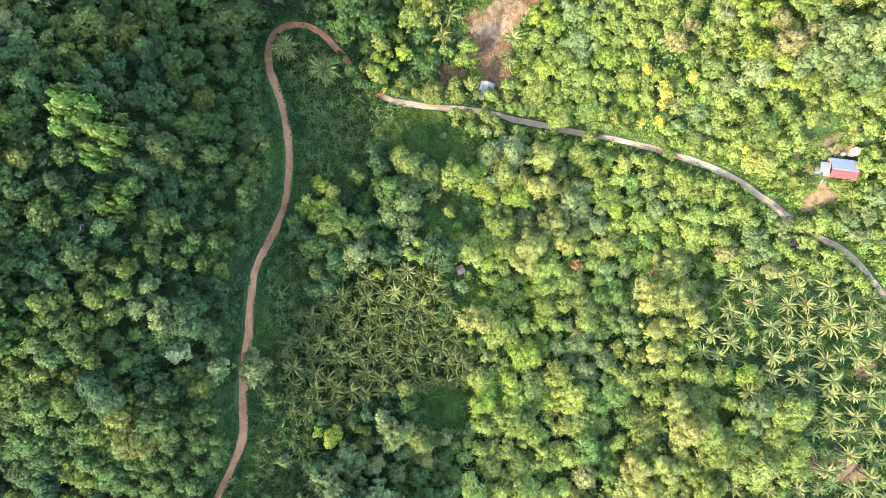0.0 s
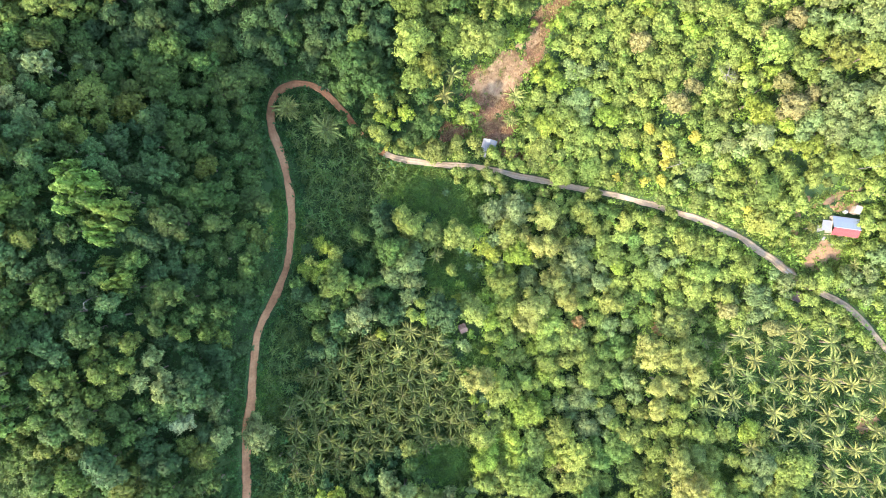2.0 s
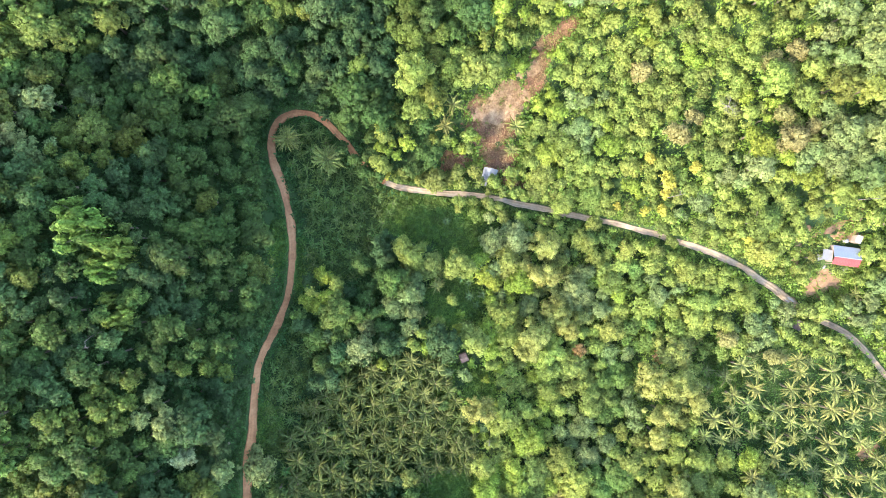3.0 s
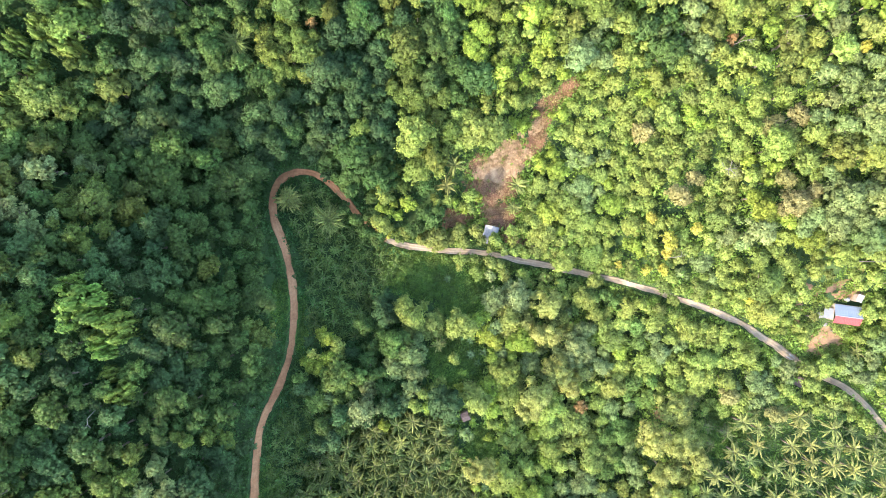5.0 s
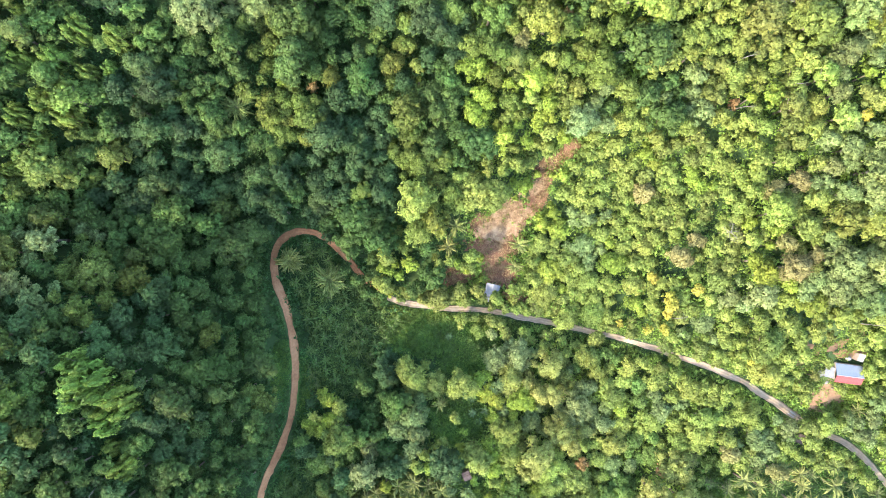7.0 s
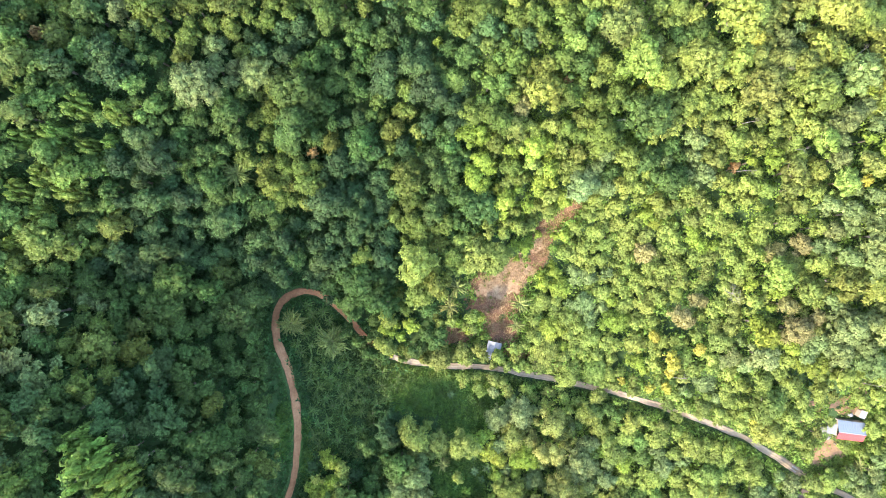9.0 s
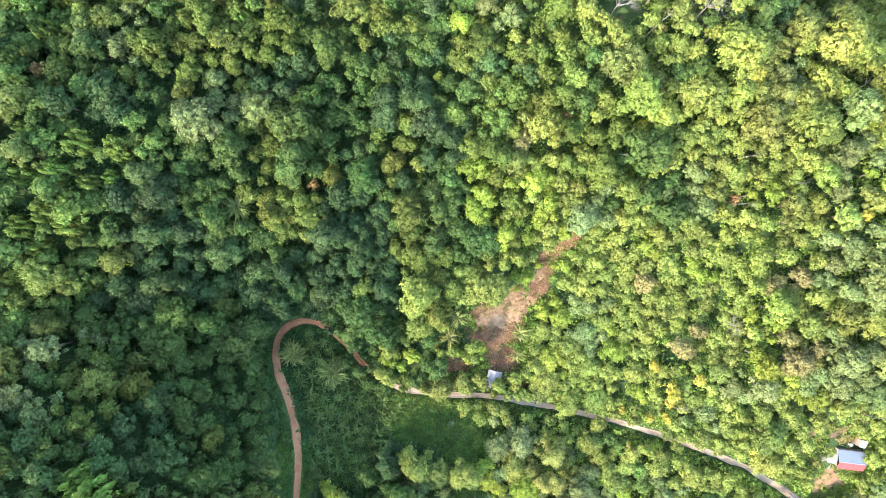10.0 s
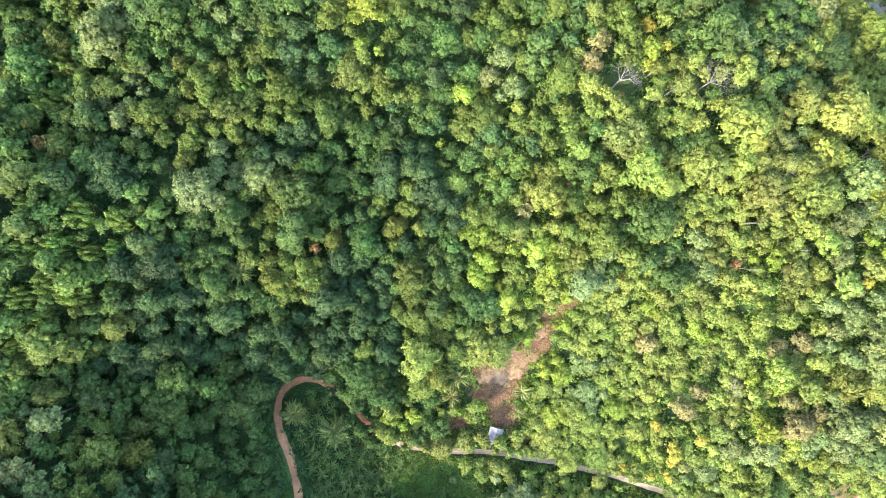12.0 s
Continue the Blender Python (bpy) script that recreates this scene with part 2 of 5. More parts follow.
LIGHT_GREEN_B = [
    (11.4, -57.6, 3.2), (27.6, -54.8, 4.0), (14.5, -63.6, 4.0), (22.6, -62.5, 4.0), (32.4, -62.9, 4.0), (35.9, -51.9, 4.1),
    (8.3, -56.2, 2.4), (53.9, 48.4, 3.9), (56.8, 59.0, 3.9), (78.0, 40.6, 3.3), (86.3, 38.7, 3.8), (93.7, 37.1, 3.8),
    (101.5, 35.7, 3.8), (79.1, 32.0, 3.1), (88.9, 24.0, 5.0), (65.9, 26.8, 2.2), (44.8, 62.9, 3.9), (67.0, 44.5, 3.1),
    (44.4, 22.6, 3.6), (53.6, 23.9, 3.5), (61.1, 20.5, 4.0), (69.8, 18.6, 4.4), (77.0, 17.2, 2.9), (87.4, 10.7, 4.4),
    (69.0, 1.4, 4.1), (53.3, 6.4, 3.6), (82.6, -6.0, 3.0), (110.4, 7.5, 4.0), (101.3, 18.7, 2.2), (116.2, 19.6, 1.3),
]
LIGHT_GREEN_C = [
    (117.1, 30.6, 2.3), (47.2, -10.2, 3.4), (68.3, -35.9, 4.1), (61.0, -37.2, 3.0), (53.3, -30.0, 3.0), (51.3, -36.4, 3.3),
    (47.6, -52.4, 3.3), (52.4, -57.2, 3.3), (82.6, -37.4, 4.0), (78.3, -39.3, 3.3), (88.1, -57.8, 4.8), (68.0, -68.9, 4.1),
    (92.1, 31.6, 3.4), (75.3, 9.3, 4.8), (82.6, 2.9, 4.0), (107.3, 1.2, 3.2), (120.5, 23.0, 3.1), (98.1, -56.5, 4.8),
    (85.2, -54.2, 2.5), (105.9, -53.2, 2.5), (84.9, -45.9, 2.9), (92.9, -25.1, 2.3), (88.9, 149.6, 3.8), (104.5, 147.4, 2.3),
    (32.0, 124.6, 3.9), (17.9, 134.6, 2.4), (26.9, 106.6, 2.8), (30.2, 101.0, 2.9), (34.6, 99.5, 3.1), (16.9, 82.7, 1.8),
]
LIGHT_GREEN_D = [
    (12.3, 79.7, 2.1), (58.8, 140.7, 2.1), (64.1, 140.7, 2.3), (94.5, 158.0, 3.5), (102.2, 137.1, 2.9), (109.9, 142.3, 2.9),
    (110.0, 138.5, 2.9), (44.9, 134.1, 2.3), (50.2, 130.8, 2.9), (64.3, 134.0, 2.6), (72.9, 134.6, 2.1), (59.7, 130.8, 2.9),
    (101.1, 128.3, 2.8), (54.1, 122.1, 2.9), (88.8, 132.6, 3.0), (39.2, 119.6, 3.3), (54.3, 111.7, 3.5), (63.0, 107.6, 2.8),
    (68.7, 115.8, 2.8), (74.7, 110.2, 3.9), (91.3, 105.7, 3.9), (96.6, 111.2, 3.5), (78.2, 103.2, 2.9), (88.2, 101.6, 3.5),
    (72.6, 93.0, 3.2), (47.5, 91.8, 3.7), (57.4, 88.5, 3.3), (58.6, 106.3, 3.1), (76.2, 86.9, 3.0), (83.7, 89.9, 2.9),
]
LIGHT_GREEN_E = [
    (94.7, 94.4, 3.5), (88.5, 81.3, 3.6), (95.1, 79.9, 2.9), (76.2, 80.9, 3.7), (47.9, 82.2, 2.8), (45.2, 77.3, 3.1),
    (113.6, 17.2, 2.0), (105.0, 7.9, 1.8), (109.7, 3.7, 2.0), (4.7, 43.4, 1.6), (0.6, 42.9, 1.5), (24.2, 40.6, 2.3),
    (20.2, 43.9, 2.0), (25.8, 43.9, 2.3),
]
LIGHT_GREEN = LIGHT_GREEN_A + LIGHT_GREEN_B + LIGHT_GREEN_C + LIGHT_GREEN_D + LIGHT_GREEN_E
SHADED_OLIVE_A = [
    (-88.1, 47.8, 1.4), (-89.1, 19.2, 3.9), (-59.2, 37.5, 3.9), (-57.8, -3.3, 3.1), (-71.8, -5.0, 3.2),
    (-82.9, -13.6, 2.5), (-78.0, -16.3, 2.8), (-80.0, -8.7, 2.3), (-87.5, -27.3, 3.1), (-81.4, -28.2, 3.2),
    (-57.8, -33.8, 4.3), (-76.0, -41.7, 2.1), (-83.7, -57.9, 2.5), (-88.6, -60.2, 2.3), (-94.4, -24.8, 2.3), (-20.5, -53.9, 3.4),
    (-13.3, 64.0, 2.2), (-89.0, 159.2, 2.2), (-82.9, 150.6, 1.7), (-74.6, 145.8, 3.3), (-61.9, 145.6, 2.7), (-61.1, 140.5, 2.7),
    (-53.2, 144.7, 2.9), (-48.8, 142.2, 3.3), (-88.6, 130.1, 2.0), (-74.2, 126.4, 2.7), (-62.7, 134.6, 3.0), (-58.9, 134.6, 3.0),
]
SHADED_OLIVE_B = [
    (-81.2, 46.8, 2.9),     (-68.8, 137.1, 1.6), (-66.6, 128.5, 3.0), (-62.9, 123.8, 3.4), (-51.3, 130.8, 3.4), (-49.3, 125.6, 3.5), (5.9, 150.3, 3.2),
    (14.7, 155.0, 3.2), (17.4, 150.0, 2.8), (4.7, 134.0, 2.7), (18.0, 121.4, 3.8), (24.5, 126.5, 2.9), (24.6, 119.9, 3.8),
    (28.0, 133.7, 3.3), (23.0, 136.7, 2.6), (-92.2, 83.1, 2.8), (13.1, 102.6, 3.6), (20.8, 93.7, 2.4), (34.9, 107.8, 3.5),
    (42.6, 144.0, 2.8), (48.5, 141.7, 2.6), (52.7, 142.7, 2.8), (37.2, 111.8, 3.4), (-43.4, 132.9, 3.4), (-41.1, 143.8, 2.4),
    (-43.9, 112.0, 3.6), (-44.7, 106.3, 2.9), (-40.4, 92.9, 2.7), (-15.3, 142.9, 3.7), (-18.8, 135.7, 2.5), (-24.2, 137.7, 2.5),
]
SHADED_OLIVE_C = [
    (-6.8, 138.8, 3.0), (-1.6, 77.1, 3.0), (-36.1, 88.3, 3.0), (-10.7, 78.5, 1.8), (-46.1, 99.0, 2.9), (-12.7, 107.3, 4.1),
    (-9.7, 111.6, 3.6), (-8.0, 88.9, 4.0), (-12.3, 151.3, 2.4),
]
SHADED_OLIVE = SHADED_OLIVE_A + SHADED_OLIVE_B + SHADED_OLIVE_C
OLIVE_A = [
    (-1.7, 44.8, 4.1), (7.0, 53.3, 2.4), (9.5, 47.3, 2.4), (6.2, 44.1, 2.4), (-3.3, 20.2, 4.7), (-9.1, -39.2, 3.5),
    (-5.2, -53.6, 4.4), (27.2, 41.9, 3.2), (76.0, 49.4, 3.8), (71.9, 30.0, 3.4), (63.0, 30.6, 2.8), (105.1, 21.8, 1.9),
    (70.9, -26.5, 3.3), (84.5, 146.2, 2.7), (91.7, 144.9, 2.1), (91.6, 139.4, 3.4), (90.8, 136.2, 2.8), (78.8, 134.0, 2.7),
    (79.8, 125.1, 2.5), (85.9, 111.4, 3.5), (69.0, 101.9, 2.3), (67.9, 88.4, 3.0), (89.5, 90.0, 3.2), (105.8, 6.0, 3.2),
    (-10.6, 46.2, 2.2), (2.2, 44.9, 2.4), (11.1, 44.5, 1.9), (-5.8, 44.1, 2.2), (-12.3, 44.5, 1.6), (17.7, 41.0, 2.0),
]
OLIVE_B = [
    (13.7, 41.5, 1.5),
]
OLIVE = OLIVE_A + OLIVE_B
PALE_GREEN_A = [
    (-47.0, -30.9, 5.0),     (-99.3, 56.9, 3.0), (-70.5, -14.2, 2.9), (-67.3, -11.9, 1.6), (-41.4, -55.7, 2.2), (14.8, 26.9, 4.4), (13.5, 34.0, 2.3),
    (-21.1, 3.9, 3.4), (-8.0, 7.8, 3.4), (-8.8, 3.1, 3.1), (1.2, -10.2, 2.2), (-15.1, -47.8, 4.3), (-13.7, -54.5, 3.1),
    (-18.1, -59.7, 3.8), (-24.1, -60.8, 3.4), (1.9, -54.0, 2.9), (-12.2, -62.1, 3.1), (24.7, 8.0, 4.0), (41.2, 17.7, 4.1),
    (43.5, 9.8, 3.3), (41.1, -27.8, 4.9), (42.8, -36.1, 4.1), (40.1, 59.7, 4.4), (63.5, 11.1, 4.0), (90.4, 2.9, 4.0),
    (55.7, -6.9, 3.0), (100.2, 6.1, 3.2), (121.4, 3.7, 3.4), (124.1, 9.2, 3.2), (56.3, -23.2, 4.1), (48.0, -33.1, 3.6),
]
PALE_GREEN_B = [
    (93.2, -46.8, 4.8), (103.0, 54.9, 5.4), (102.3, 47.4, 4.8), (109.4, 56.7, 4.0), (110.3, 49.2, 3.7), (78.8, 44.7, 3.8),
    (72.4, 37.8, 3.8), (-73.0, 155.4, 3.7), (-74.2, 142.9, 2.4), (-50.8, 156.3, 2.6), (-76.9, 133.6, 3.7), (-55.8, 121.4, 3.4),
    (-51.2, 121.6, 2.8), (11.1, 141.9, 3.3), (17.0, 139.2, 3.3), (13.4, 136.8, 2.0), (84.1, 126.3, 3.4), (104.3, 109.7, 3.5),
    (64.7, 99.0, 2.9), (39.5, 96.4, 2.9), (99.3, 97.2, 3.5), (101.9, 83.2, 3.9), (98.4, 78.6, 3.1),
]
PALE_GREEN = PALE_GREEN_A + PALE_GREEN_B
SILVERY = [
    (-62.4, -24.6, 3.5),
]
LIME_A = [
    (17.2, 75.4, 1.3), (20.4, 73.0, 1.2), (9.3, 56.6, 2.3), (6.5, 53.0, 1.7), (26.3, 79.4, 1.5),
    (-9.5, 55.1, 2.8), (-13.7, 54.3, 1.6), (3.9, 55.2, 1.6), (-32.7, 17.1, 3.4), (-31.8, 11.7, 3.4), (-4.5, -2.3, 2.5),
    (-16.7, -7.0, 2.2), (-28.6, -50.8, 3.7), (5.3, 6.4, 1.6), (4.4, 2.4, 1.9), (13.2, 3.1, 2.9), (14.0, -4.8, 3.2),
    (8.4, -8.0, 1.6), (11.7, 17.5, 3.2), (14.9, 15.1, 3.2), (12.5, -13.0, 1.6), (16.6, -9.7, 2.4), (26.5, -13.2, 3.3),
    (12.9, -44.0, 5.2), (19.6, -38.6, 4.0), (20.7, -29.4, 2.5), (30.1, -26.6, 2.5), (11.7, -29.2, 1.9), (31.2, -44.8, 3.6),
    (30.7, 52.1, 4.7), (33.0, 64.4, 3.9), (49.2, 54.5, 4.7), (83.0, 55.0, 3.0), (86.5, 59.1, 1.8), (89.3, 44.7, 2.7),
]
LIME_B = [
    (52.2, 11.3, 3.6), (105.2, 12.6, 1.3), (89.1, -37.5, 4.0), (54.5, 42.6, 2.9), (-19.0, 149.8, 2.4), (10.1, 138.5, 1.4),
    (-0.9, 127.5, 1.7), (-42.6, 103.4, 2.2), (-6.4, 103.7, 1.2), (12.8, 96.0, 1.8), (14.3, 91.4, 1.8), (27.5, 96.7, 3.6),
    (22.0, 87.5, 2.1), (46.5, 142.8, 1.5), (80.0, 97.3, 1.8), (68.6, 79.1, 3.3), (58.6, 82.0, 2.8), (105.6, 101.3, 2.0),
]
LIME = LIME_A + LIME_B
RUSTY = [
    (40.8, -6.0, 2.4), (64.1, -7.8, 2.4), (-93.6, 127.2, 2.1), (-34.3, 101.8, 1.8), (76.1, 95.8, 1.8), (41.3, 137.0, 1.3),
    (51.3, 135.0, 1.3), (30.8, 116.9, 1.4), (47.2, 125.1, 1.1),
]
BROWNISH = [
    (64.9, 56.3, 4.3), (69.1, 61.1, 3.1), (92.1, 53.2, 4.8), (90.0, 59.6, 3.7), (97.4, 56.7, 2.9), (83.4, -1.9, 3.6),
    (96.4, -6.9, 3.6), (42.0, -66.1, 4.5), (36.0, 147.7, 3.2), (33.7, 142.9, 3.6), (19.8, 110.9, 3.1), (92.4, 75.5, 3.6),
    (86.5, 73.7, 3.7), (56.0, 74.1, 3.4),
]
YELLOW = [
    (62.3, 35.4, 2.2), (58.1, 35.7, 1.9), (62.9, 43.3, 3.1), (59.1, 50.3, 2.2), (70.2, 46.9, 2.3), (63.0, 40.0, 1.9),
    (50.8, 37.1, 1.6), (-15.5, 46.0, 1.6), (85.2, 27.1, 1.9), (46.2, 150.7, 2.3), (50.2, 147.0, 2.3), (38.1, 129.9, 2.4),
    (74.6, 125.3, 3.8), (49.1, 114.6, 1.7), (105.6, 91.5, 2.0), (100.4, 154.0, 2.6), (-20.9, 146.4, 1.4),
]
BAMBOO = [
    (30.2, 25.6, 4.5), (29.4, 17.5, 4.8), (32.9, 6.4, 4.9), (26.0, -0.1, 5.3), (36.6, 1.5, 4.1), (23.8, -4.9, 4.0),
    (60.7, -13.3, 5.4), (68.5, -14.8, 5.4), (73.8, -19.9, 4.1), (63.8, -23.0, 4.9), (62.3, -29.6, 4.1), (67.5, -45.0, 4.8),
    (70.2, -51.1, 5.3), (67.8, -56.6, 4.0), (64.2, -62.6, 4.8), (56.5, -62.9, 4.5), (60.0, -69.8, 4.1), (9.8, -19.6, 4.7),
]
PALMS_A = [
    (73.8, -5.2, 3.3), (87.3, -9.7, 4.6), (93.0, -12.1, 3.6), (99.3, -6.9, 3.6), (104.3, -8.6, 3.9), (105.4, -12.2, 3.6),
    (92.3, -16.7, 3.9), (102.6, -16.8, 4.0), (109.0, -17.2, 3.6), (114.6, -12.2, 4.6), (115.8, -17.7, 4.3), (121.8, -18.6, 4.0),
    (85.7, -18.7, 4.3), (97.2, -23.3, 4.3), (103.1, -22.7, 3.6), (109.1, -22.2, 3.6), (115.2, -23.6, 4.6), (121.7, -24.6, 4.0),
    (127.7, -23.7, 4.0), (128.6, -19.7, 3.3), (79.4, -25.2, 4.6), (85.4, -27.5, 3.9), (103.1, -27.0, 3.6), (109.2, -26.8, 3.6),
    (77.2, -30.5, 3.6), (82.0, -31.3, 3.6), (97.9, -32.3, 4.3), (104.0, -32.0, 3.3), (114.5, -33.5, 4.3), (119.8, -31.6, 3.7),
]
PALMS_B = [
    (125.1, -33.7, 3.7), (97.7, -37.2, 3.6), (105.6, -38.2, 4.3), (116.3, -39.4, 4.7), (129.5, -38.8, 3.7), (116.2, -43.8, 4.0),
    (123.3, -44.5, 3.7), (128.6, -44.6, 3.7), (109.0, -46.5, 4.0), (116.0, -50.0, 4.3), (124.0, -50.6, 4.3), (129.9, -54.5, 3.7),
    (115.8, -55.2, 3.6), (121.2, -55.1, 3.7), (110.5, -55.0, 3.3), (120.8, -61.6, 4.3), (128.7, -60.2, 3.7), (113.6, -66.2, 4.3),
    (98.1, -64.8, 4.3), (75.8, -61.7, 3.9), (83.2, -65.4, 3.6), (127.0, -68.2, 4.3), (122.0, -71.6, 4.0), (104.9, -71.1, 3.9),
    (96.5, -71.5, 3.6), (86.6, -70.7, 3.6), (90.7, -42.7, 3.9), (64.5, -53.1, 3.6), (3.8, 65.0, 4.0), (1.2, 59.1, 3.8),
]
PALMS_C = [
    (21.7, 59.9, 3.8), (20.6, 53.5, 3.2), (33.8, -47.8, 3.3), (-1.3, 14.9, 3.1), (-8.8, -6.2, 3.7), (76.1, -2.7, 2.6),
    (-11.9, -12.4, 3.7), (-5.0, -15.6, 3.4), (-1.1, -9.3, 3.4), (-2.7, -18.7, 3.4), (131.8, -30.4, 4.0), (132.7, -48.8, 4.0),
    (120.0, 10.9, 2.9),
]
PALMS = PALMS_A + PALMS_B + PALMS_C
BUSHY_PALMS = [
    (-31.8, 50.4, 4.9),     (-42.7, 55.9, 4.2), (114.8, -6.0, 3.1), (-53.8, 96.3, 4.4),
]
VINE_DRAPED = [
    (-79.0, 29.0, 6.2), (-74.5, 24.5, 4.8),
    (-83.0, 33.7, 4.0), (-76.7, 20.1, 3.7), (-73.7, 9.3, 3.6), (-76.9, 13.5, 2.3), (-91.0, 146.9, 4.1), (-94.8, 137.4, 4.0),
    (-94.2, 94.9, 3.7), (-90.6, 91.2, 3.8), (-84.7, 110.3, 3.6), (-76.6, 109.7, 3.7), (-98.6, 86.3, 3.0), (-90.0, 104.0, 3.4),
    (-48.8, 142.2, 3.2), (-74.8, 145.2, 3.2), (-96.1, 112.9, 2.8), (-96.7, 102.8, 3.1), (-100.5, 91.0, 3.2), (-84.7, 101.3, 2.9),
    (-80.3, 102.5, 2.7), (-104.7, 78.4, 3.0), (-83.6, 158.9, 2.7),
]
DIRT_ROAD = [
    (-62.3, -73.6), (-58.6, -65.7), (-56.3, -60.9), (-52.8, -53.7), (-51.6, -47.7), (-51.8, -41.6), (-52.0, -37.1),
    (-51.5, -29.7), (-50.5, -23.8), (-50.5, -17.9), (-50.0, -10.4), (-49.3, -5.2), (-47.1, 0.2), (-44.6, 5.6),
    (-43.0, 11.1), (-42.2, 17.6), (-42.0, 24.1), (-42.3, 30.6), (-43.4, 37.0), (-45.5, 44.2), (-47.4, 49.8),
    (-48.4, 54.7), (-48.1, 59.0), (-46.2, 62.4), (-42.2, 64.5), (-37.4, 63.9), (-32.7, 61.7), (-29.6, 58.2),
    (-26.5, 54.4), (-24.5, 51.3), (-21.8, 48.2), (-18.5, 45.8), (-14.4, 43.7),
]
LANE = [
    (-18.5, 45.8), (-14.4, 43.7), (-7.7, 42.3), (0.6, 41.3), (7.3, 41.3), (14.0, 40.2), (22.5, 38.4),
    (31.0, 36.8), (39.5, 34.6), (47.6, 33.0), (55.5, 31.1), (63.3, 28.7), (71.1, 26.0), (79.2, 23.0),
    (87.7, 19.1), (95.1, 14.3), (102.6, 9.3), (108.2, 5.5), (113.8, 2.6), (119.2, 0.4), (124.8, -3.3),
    (129.6, -8.2), (132.5, -11.6), (137.2, -16.8), (145.4, -26.4),
]
YOUNG_PALM_PLOT = [
    (-39.2, 60.8), (-43.8, 52.6), (-40.8, 41.5), (-37.7, 28.8), (-38.1, 17.5), (-26.8, 15.4), (-22.1, 17.9),
    (-20.7, 29.5), (-12.5, 37.0), (-18.2, 42.6), (-25.4, 47.3), (-34.5, 60.9),
]
ROADSIDE_PLOT = [
    (-47.5, -7.4), (-39.9, 6.3), (-36.1, -6.1), (-42.2, -24.2), (-42.9, -45.3), (-33.9, -49.6), (-37.7, -68.1),
    (-51.4, -66.3), (-48.0, -50.4), (-48.5, -38.4), (-47.9, -23.7),
]
PALM_GROVE = [
    (-36.9, -15.9), (-24.4, -9.3), (-12.0, -3.9), (0.5, -6.3), (3.6, -15.9), (9.2, -32.2), (9.2, -38.7),
    (-5.3, -39.8), (-13.9, -39.5), (-27.6, -46.4), (-40.2, -44.2), (-41.5, -25.3),
]
EAST_GROVE = [
    (78.1, -7.9), (87.8, -5.3), (104.2, -4.6), (132.4, -15.7), (143.2, -27.7), (141.7, -78.9), (104.3, -78.5),
    (110.0, -54.4), (95.2, -35.6), (75.7, -33.8),
]
STRAW_PATCH = [
    (18.3, 67.4, 9.5, 4.9, 30), (15.5, 64.6, 6.6, 4.3, 10), (26.8, 76.3, 2.8, 2.1, 40),
]
RED_SOIL = [
    (14.8, 59.7, 9.0, 4.6, 15), (31.9, 83.7, 7.9, 2.5, 35), (27.2, 74.9, 5.9, 2.6, 65), (16.5, 51.7, 5.9, 4.3, 0), (3.4, 50.6, 4.6, 3.0, 10), (20.8, 44.4, 4.9, 1.6, -15), (25.4, 71.1, 7.5, 2.8, 50), (12.7, 84.6, 2.3, 0.8, 60), (31.1, 117.3, 2.3, 0.8, 20), (9.7, 66.1, 3.6, 2.3, 60),
]
HOUSE_YARD = [
    (112.2, 14.6, 5.9, 3.3, 5), (109.1, 11.0, 4.6, 1.3, -25), (103.4, 30.6, 3.3, 1.3, -25), (111.4, 30.2, 5.6, 1.1, 25), (117.5, 27.8, 5.2, 1.5, 0), (118.0, 33.6, 1.5, 4.6, -10), (102.6, 22.5, 1.3, 5.6, 0), (103.8, 9.0, 2.0, 1.3, -35),
]
GROVE_SOIL = [
    (124.2, -68.5, 9.0, 3.6, -10), (112.5, -66.9, 3.0, 2.3, 0), (130.7, -37.9, 3.9, 2.6, 20),
]
FAR_SOIL = [
    (121.5, 163.1, 3.6, 8.2, -15), (118.3, 167.4, 3.0, 3.0, 0),
]
GRASS = [
    (-6.1, 34.2, 11.5, 7.4, 0), (7.2, 27.5, 9.8, 5.7, 20), (3.8, 9.9, 9.0, 7.4, 0), (-1.2, -13.0, 4.9, 6.6, 0), (3.6, -45.7, 9.8, 7.4, 0), (11.2, -17.5, 4.9, 6.6, 0), (84.4, -14.0, 6.6, 7.4, 0), (83.3, -49.5, 4.1, 9.8, 0), (9.8, 35.1, 5.7, 3.3, 0), (96.2, -29.4, 4.1, 4.1, 0), (87.0, -71.8, 4.9, 4.9, 0),
]
VERGE = [
    (-40.2, 19.3, 2.0, 9.8, 5), (-50.3, -58.7, 2.3, 9.8, -15), (-46.8, -22.7, 3.0, 6.6, 0), (-45.2, 27.0, 2.3, 8.2, 0),
]
BARE_STEMS = [
    (51.3, 136.3, 35), (88.9, 138.2, 40), (88.2, 135.2, 30), (74.4, 128.6, -15), (44.9, 107.0, 0), (78.0, 106.7, 5), (79.1, 94.8, -5), (90.4, 99.7, 0), (65.9, 39.7, 20), (116.1, 37.8, 5), (103.7, 123.7, 50), (84.6, 118.2, -50), (17.3, 145.3, 40), (22.2, 148.5, 90), (69.7, 146.7, 20), (-77.1, 4.2, -40), (13.1, -29.4, 90),
]

